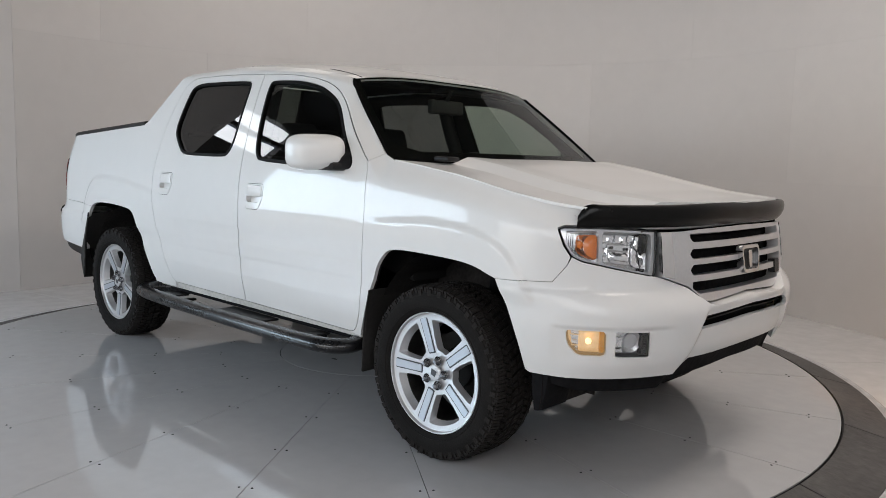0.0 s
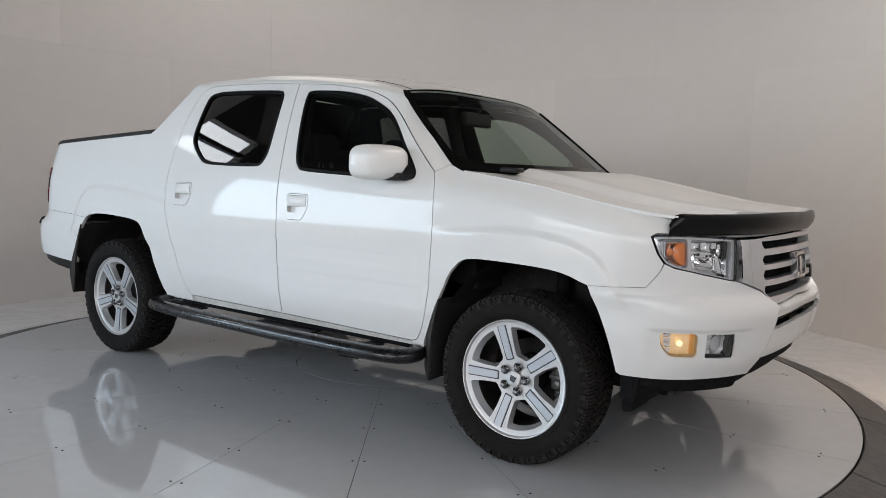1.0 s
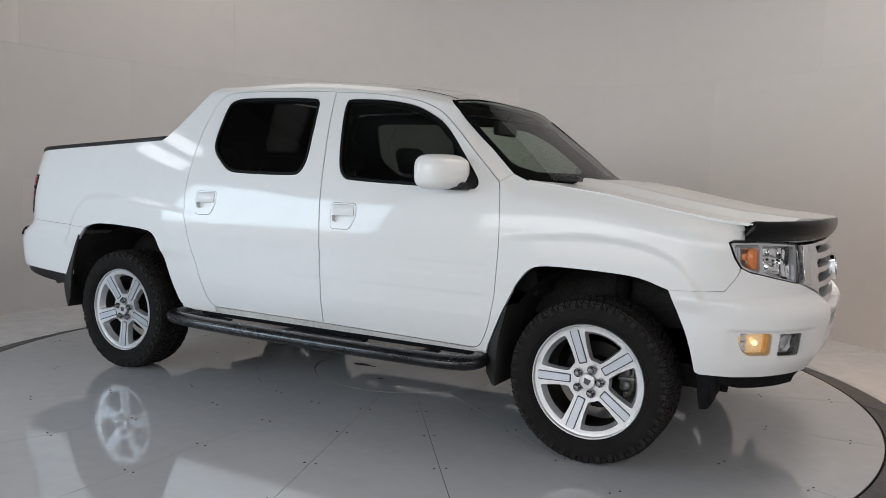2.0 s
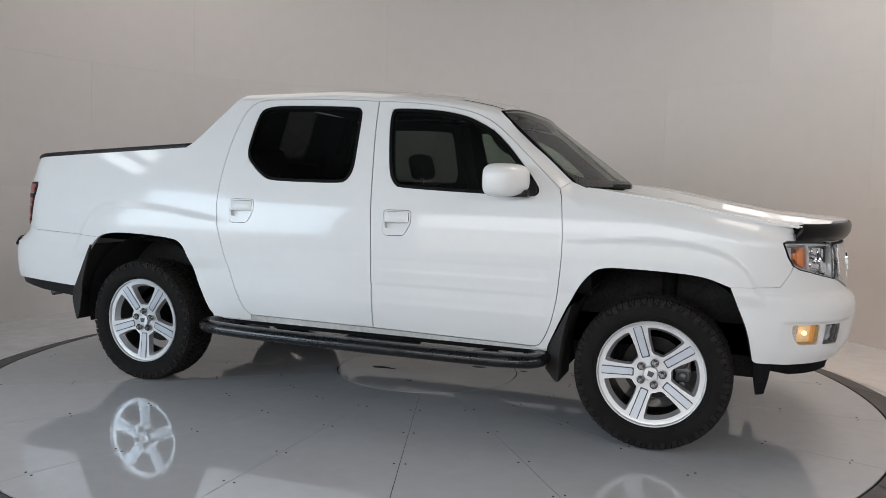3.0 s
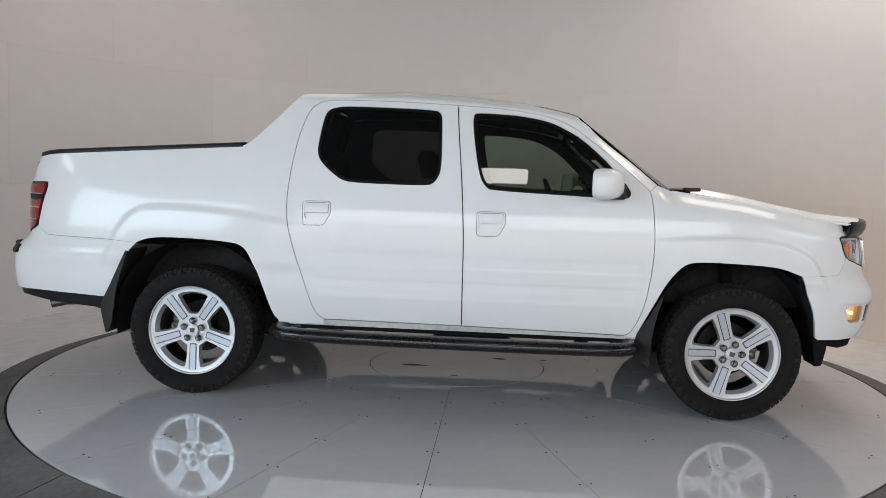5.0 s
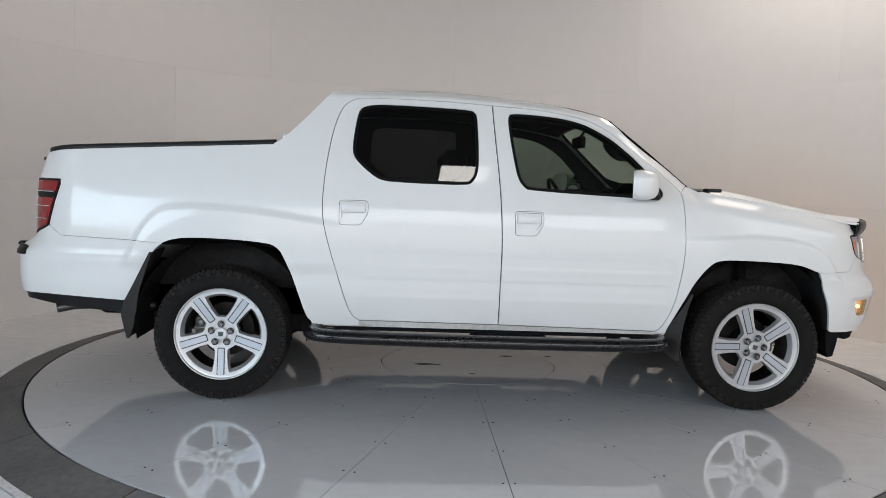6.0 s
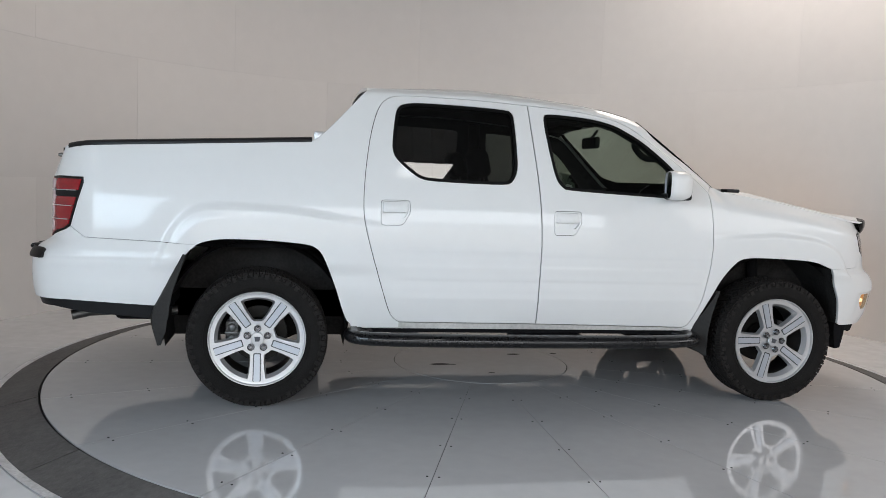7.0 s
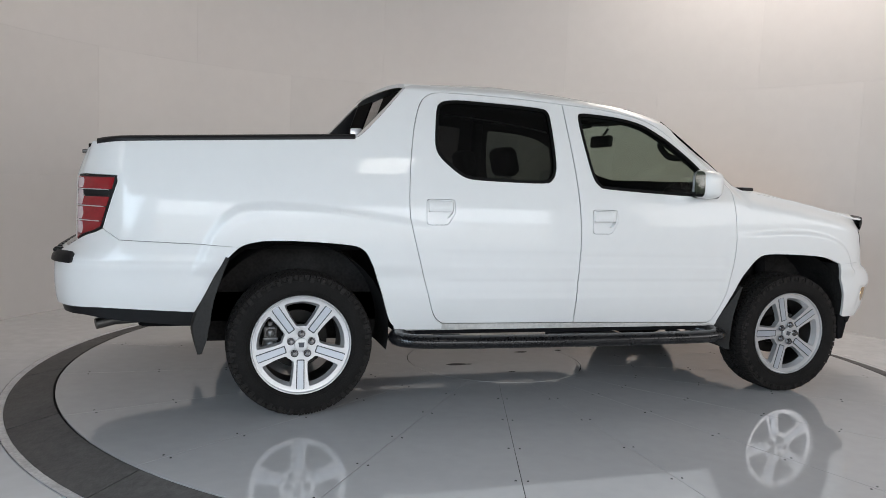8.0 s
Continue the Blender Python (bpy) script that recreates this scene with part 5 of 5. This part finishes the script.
def build_wheel():
    """One wheel about its own axis; the outer face looks to -y, a spoke points down."""
    barrel = [(0.261, -0.100), (0.2635, -0.110), (0.2610, -0.1135), (0.2575, -0.1130), (0.2545, -0.1045), (0.2528, -0.1005), (0.2410, -0.0985), (0.219, -0.05), (0.214, 0.09), (0.235, 0.10)]
    wheel = lathe("wheel", barrel[:7], ALLOY, truck, "five-spoke machined alloy wheel with an all-terrain tyre", n=96, angle=40)
    lathe("rim_barrel", barrel[6:], STEEL, wheel, "dull inner rim barrel", n=72, angle=40)
    prof = [(0.236, 0.085), (0.2575, 0.100), (0.2620, 0.1140), (0.272, 0.1205), (0.29, 0.127), (0.318, 0.129), (0.34, 0.124), (0.354, 0.114), (0.362, 0.098), (0.3635, 0.0)]
    prof = [(r, -w) for r, w in prof] + [(r, w) for r, w in prof[::-1][1:]]
    lathe("tyre", prof, RUBBER, wheel, "black all-terrain tyre", n=96, angle=40)
    for r, w in ((0.281, 0.1235), (0.338, 0.1235)):
        lathe("sidewall_rib", [(r - 0.003, -w - 0.0005), (r - 0.001, -w - 0.003), (r + 0.001, -w - 0.003), (r + 0.003, -w - 0.0005)], RUBBER, wheel, n=96)
    # tread: staggered blocks in five rows, the outer ones wrapping on to the shoulder
    verts, faces = [], []

    def lug(a0, a1, skew, w0, w1, r_lo, r_hi, drop=0.0):
        k = len(verts)
        for r in (r_lo, r_hi):
            for w, d in ((w0, 0.0), (w1, skew)):
                rr = r - (drop if abs(w) == max(abs(w0), abs(w1)) else 0.0)
                for a in (a0 + d, a1 + d):
                    verts.append((rr * math.cos(a), w, rr * math.sin(a)))
        faces.extend([(k, k + 1, k + 3, k + 2), (k + 4, k + 6, k + 7, k + 5), (k, k + 4, k + 5, k + 1), (k + 2, k + 3, k + 7, k + 6), (k, k + 2, k + 6, k + 4), (k + 1, k + 5, k + 7, k + 3)])

    n = 76
    for i in range(n):
        a, w = 2 * math.pi * i / n, 2 * math.pi / n
        odd = i % 2
        for sgn in (-1, 1):
            # notched shoulder block in two halves, then its foot on the side wall
            lug(a, a + 0.40 * w, 0.010 * sgn, sgn * 0.078, sgn * (0.1195 if odd else 0.115), 0.350, R_TYRE, 0.010)
            lug(a + 0.46 * w, a + 0.84 * w, 0.010 * sgn, sgn * (0.084 if odd else 0.078), sgn * 0.117, 0.350, R_TYRE - 0.001, 0.010)
            lug(a + 0.05 * w, a + (0.78 if odd else 0.42) * w, 0.0, sgn * 0.106, sgn * (0.1265 if odd else 0.1225), 0.334, 0.360, 0.004)
            # two slanted blocks nearer the middle
            lug(a + 0.2 * w, a + 0.86 * w, -0.030 * sgn, sgn * 0.044, sgn * 0.072, 0.352, R_TYRE)
            lug(a + (0.0 if odd else 0.14) * w, a + (0.7 if odd else 0.80) * w, 0.034 * sgn, sgn * 0.006, sgn * (0.038 if odd else 0.034), 0.352, R_TYRE)
    tread = mesh_part("tread", verts, faces, TREAD, wheel, "worn blocky tread", angle=20)
    bm = bmesh.new()
    bm.from_mesh(tread.data)
    bmesh.ops.recalc_face_normals(bm, faces=bm.faces[:])
    bm.to_mesh(tread.data)
    bm.free()

    # face with five windows
    def face_at(a, b):
        r = np.hypot(a, b)
        y = -0.086 - 0.013 * np.clip((r - 0.08) / 0.165, 0, 1)
        nn = np.stack([0.0 * a, -np.ones_like(a), 0.0 * b], -1)
        return np.stack([a, y, b], -1), nn

    holes, mids = [], []
    for k in range(5):
        phi = radians(-90 + 36 + 72 * k)
        pts = []
        for r, half, ks in ((0.098, 0.26, (-1, 0, 1)), (0.155, 0.39, (1,)), (0.230, 0.425, (1, 0.6, 0.2, -0.2, -0.6, -1)), (0.155, 0.39, (-1,))):
            pts += [(r * math.cos(phi + half * q), r * math.sin(phi + half * q)) for q in ks]
        holes.append(fillet(pts, 0.012, 3))
        mids.append(np.array((0.128 * math.cos(phi), 0.128 * math.sin(phi))))
    circle = [(0.2425 * math.cos(a), 0.2425 * math.sin(a)) for a in np.arange(72) * math.pi / 36]
    panel("wheel_face", circle, ALLOY, wheel, holes=holes, depth=0.032, step=0.013, gap=0.0, surface=face_at, draft=lambda k, loop: mids[k] + (loop - mids[k]) * 0.85, weld=True, label="machined silver wheel face")
    for k in range(5):
        m = Matrix.Rotation(radians(-72 * k), 4, "Y")
        for name, poly, mat in (("spoke_groove", [(-0.0205, -0.082), (0.0205, -0.082), (0.0225, -0.2380), (-0.0225, -0.2380)], GROOVE), ("spoke_strip", [(-0.0150, -0.088), (0.0150, -0.088), (0.0170, -0.2370), (-0.0170, -0.2370)], STRIP)):
            p = np.array(fillet(poly, 0.006, 3))
            bm = bmesh.new()
            low = [bm.verts.new((a, -0.084, b)) for a, b in p]
            up = [bm.verts.new((a, -0.0870 - (0.0024 if mat is STRIP else 0.0) - 0.013 * min(1.0, max(0.0, (math.hypot(a, b) - 0.08) / 0.165)), b)) for a, b in p]
            bm.faces.new(up)
            for q in range(len(p)):
                bm.faces.new((low[q], low[(q + 1) % len(p)], up[(q + 1) % len(p)], up[q]))
            bmesh.ops.recalc_face_normals(bm, faces=bm.faces[:])
            bmesh.ops.transform(bm, matrix=m, verts=bm.verts[:])
            part(name, bm, mat, wheel)
        a = radians(-90 + 36 + 72 * k)
        nut = lathe("lug_nut", [(0.0155, -0.088), (0.0155, -0.098), (0.013, -0.100), (0.0125, -0.112), (0.0095, -0.117), (0.0001, -0.118)], NUT, wheel, "dark chrome lug nut", n=12)
        pocket = lathe("nut_pocket", [(0.0205, -0.0985), (0.0195, -0.0995), (0.0185, -0.0985), (0.018, -0.090), (0.0001, -0.090)], NUT, wheel, n=16)
        pocket.location = (0.057 * math.cos(a), 0, 0.057 * math.sin(a))
        nut.location = (0.057 * math.cos(a), 0, 0.057 * math.sin(a))
    cap = lathe("centre_cap", [(0.036, -0.094), (0.036, -0.1005), (0.033, -0.103), (0.0001, -0.105)], ALLOY, wheel, "bright centre cap with a plain dark shape", n=40)
    prism("cap_shape", [(-0.016, 0.013), (0.016, 0.013), (0.012, -0.013), (-0.012, -0.013)], -0.1062, -0.103, GROOVE, wheel, bevel=0.0)
    # the rim parts, brought to size within the tyre
    for ob in (wheel, *wheel.children):
        if ob.name.split(".")[0] not in ("tyre", "tread", "sidewall_rib"):
            ob.data.transform(Matrix.Diagonal((0.985, 1.0, 0.985, 1.0)))
            ob.location = (ob.location[0] * 0.985, ob.location[1], ob.location[2] * 0.985)
    return wheel


def place(ob, m):
    """A copy of a part with its own parts, under the same thing."""
    made = ob.copy()
    scene.collection.objects.link(made)
    made.matrix_basis = m
    for child in ob.children:
        c = child.copy()
        scene.collection.objects.link(c)
        c.parent = made
    return made


wheel = build_wheel()
HUB_Y, HUB_Z = 0.820, 0.3745
spots = [(-1.54, -HUB_Y, 0, 0), (1.522, -HUB_Y, 0, 18), (-1.54, HUB_Y + 2 * MID_Y, 180, 25), (1.522, HUB_Y + 2 * MID_Y, 180, 50)]
for x, y, turn, spin in spots[1:]:
    place(wheel, pose(x, y, HUB_Z, 0, 0, turn) @ pose(0, 0, 0, 0, spin, 0))
wheel.matrix_basis = pose(*spots[0][:2], HUB_Z)
for x, y, turn, spin in spots:
    s = 1 if y < 0 else -1
    disc = lathe("brake_disc", [(0.0001, -0.765), (0.085, -0.775), (0.09, -0.76), (0.155, -0.76), (0.155, -0.735), (0.05, -0.735)], DISC, truck, "dark iron brake disc", n=48, side=s)
    disc.location = (x, 0, HUB_Z)
    cx = x + (0.145 if x > 0 else -0.14)
    caliper = block("brake_caliper", (cx - 0.040, -0.78, HUB_Z - 0.055), (cx + 0.030, -0.70, HUB_Z + 0.070), CAST, truck, bevel=0.012, side=s, label="grey cast brake caliper")
    for dz in (-0.026, 0.036):
        tube("piston_housing", [(cx - 0.004, -0.772, HUB_Z + dz), (cx - 0.004, -0.790, HUB_Z + dz), (cx - 0.004, -0.797, HUB_Z + dz)], [0.024, 0.023, 0.016], CAST, caliper, n=16, side=s)
    block("bridge", (cx - 0.043, -0.789, HUB_Z - 0.004), (cx + 0.033, -0.74, HUB_Z + 0.013), CAST, caliper, bevel=0.004, side=s)
    for dz in (-0.070, 0.083):
        block("bolt_lug", (cx - 0.020, -0.776, HUB_Z + dz - 0.013), (cx + 0.006, -0.72, HUB_Z + dz + 0.013), CAST, caliper, bevel=0.005, side=s)

# ---- door mirrors ----
for side in (1, -1):
    rows = []
    for k, (d, sc) in enumerate(((0.0, 0.90), (0.012, 0.97), (0.035, 1.0), (0.07, 0.99), (0.10, 0.93), (0.125, 0.80), (0.14, 0.55), (0.146, 0.2), (0.147, 0.002))):
        ring_pts = []
        for a in np.arange(40) * math.pi / 20:
            ca, sa = math.cos(a), math.sin(a)
            ex = 0.120 * sc * math.copysign(abs(ca) ** 0.55, ca)
            ez = 0.084 * sc * math.copysign(abs(sa) ** 0.55, sa)
            ring_pts.append((0.715 + d * 1.0 + 0.30 * (ex + 0.06), -0.996 + ex, 1.290 + ez + 0.02 * (ex)))
        rows.append(ring_pts)
    mirror = grid_part("door_mirror", rows, PAINT, truck, "white door mirror on a black foot", side=side, closed_u=True)
    bm = bmesh.new()
    bm.faces.new([bm.verts.new(np.array(p) * (1, 1, 1) + (0.006, 0, 0)) for p in rows[0]])
    part("mirror_glass", bm, CHROME, mirror, side=side)
    grid_part("mirror_foot", [[(0.76, -1.0, 1.208), (0.86, -0.99, 1.208), (0.92, -0.905, 1.215), (0.955, -0.88, 1.235)], [(0.76, -1.0, 1.232), (0.86, -0.985, 1.24), (0.91, -0.895, 1.28), (0.925, -0.86, 1.30)], [(0.77, -0.93, 1.236), (0.83, -0.90, 1.25), (0.84, -0.86, 1.33), (0.85, -0.845, 1.355)]], PLASTIC, mirror, "black mirror foot", side=side, thick=0.0)
    block("mirror_arm", (0.755, -0.98, 1.206), (0.90, -0.85, 1.245), PLASTIC, mirror, bevel=0.016, side=side, label="black mirror foot")
    panel("sail_plate", fillet([(0.80, 1.22), (0.93, 1.225), (0.92, 1.262), (0.835, 1.362), (0.815, 1.352)], 0.012), PLASTIC, mirror, off=0.004, depth=0.01, step=0.03, gap=0, side=side, label="black plate at the mirror foot")

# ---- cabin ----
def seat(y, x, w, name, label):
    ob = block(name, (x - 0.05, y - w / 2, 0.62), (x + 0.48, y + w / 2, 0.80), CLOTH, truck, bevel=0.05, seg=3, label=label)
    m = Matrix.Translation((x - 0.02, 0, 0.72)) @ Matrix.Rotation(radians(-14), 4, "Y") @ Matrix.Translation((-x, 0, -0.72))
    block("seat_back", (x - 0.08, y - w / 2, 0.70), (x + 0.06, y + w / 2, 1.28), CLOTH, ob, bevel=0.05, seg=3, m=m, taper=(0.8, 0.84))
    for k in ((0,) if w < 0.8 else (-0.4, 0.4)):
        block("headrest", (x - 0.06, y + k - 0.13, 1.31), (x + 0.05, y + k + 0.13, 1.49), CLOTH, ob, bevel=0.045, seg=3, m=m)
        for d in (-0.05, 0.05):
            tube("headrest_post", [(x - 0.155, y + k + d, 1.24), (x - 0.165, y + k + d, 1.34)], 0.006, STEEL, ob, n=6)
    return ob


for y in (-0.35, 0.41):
    seat(y, -0.05, 0.52, "front_seat", "cloth front seat with headrest, coloured near-black for the cabin shade")
seat(MID_Y, -0.80, 1.25, "rear_bench", "cloth rear bench with headrests, coloured near-black for the cabin shade")
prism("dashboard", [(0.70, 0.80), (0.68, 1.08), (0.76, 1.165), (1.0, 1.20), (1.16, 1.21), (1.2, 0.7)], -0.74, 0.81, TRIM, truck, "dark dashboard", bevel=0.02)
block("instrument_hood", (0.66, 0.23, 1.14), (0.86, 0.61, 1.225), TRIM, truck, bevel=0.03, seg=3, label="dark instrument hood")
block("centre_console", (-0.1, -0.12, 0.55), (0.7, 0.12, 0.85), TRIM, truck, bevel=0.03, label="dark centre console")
wh = [Vector((0, 0.185 * math.cos(a), 0.185 * math.sin(a))) for a in np.arange(33) * math.pi / 16]
m = pose(0.60, 0.42, 1.14, 0, -24, 0)
steering = tube("steering_wheel", [m @ v for v in wh], 0.015, TRIM, truck, "dark steering wheel", n=8)
for a in (0, 180, 270):
    v = Vector((0, 0.18 * math.cos(radians(a)), 0.18 * math.sin(radians(a))))
    tube("wheel_spoke", [m @ Vector((0.02, 0, 0)), m @ (v * 0.6), m @ v], 0.018, TRIM, steering, n=8)
tube("steering_column", [m @ Vector((0, 0, 0)), (0.75, 0.42, 0.98)], 0.045, TRIM, steering, n=10)
block("inside_mirror", (0.62, -0.10, 1.525), (0.66, 0.165, 1.605), TRIM, truck, bevel=0.014, seg=3, label="dark inside rear-view mirror")
tube("mirror_stem", [(0.64, 0.03, 1.59), (0.685, 0.03, 1.655)], 0.01, TRIM, truck, "dark mirror stem", n=8)
tube("grab_handle", chaikin([(0.66, -0.75, 1.545), (0.63, -0.70, 1.525), (0.705, -0.70, 1.445), (0.76, -0.755, 1.445)], 2, closed=False), 0.020, TRIM, truck, "dark grab handle", n=8)
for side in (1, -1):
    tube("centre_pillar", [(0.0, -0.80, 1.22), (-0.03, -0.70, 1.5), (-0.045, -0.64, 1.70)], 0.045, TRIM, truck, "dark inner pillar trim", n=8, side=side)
block("sun_visor", (0.45, -0.58, 1.66), (0.60, -0.1, 1.685), LINER, truck, bevel=0.01, label="sun visor, coloured near-black for the cabin shade")
block("sun_visor", (0.45, 0.1, 1.66), (0.60, 0.58, 1.685), LINER, truck, bevel=0.01, label="sun visor, coloured near-black for the cabin shade")
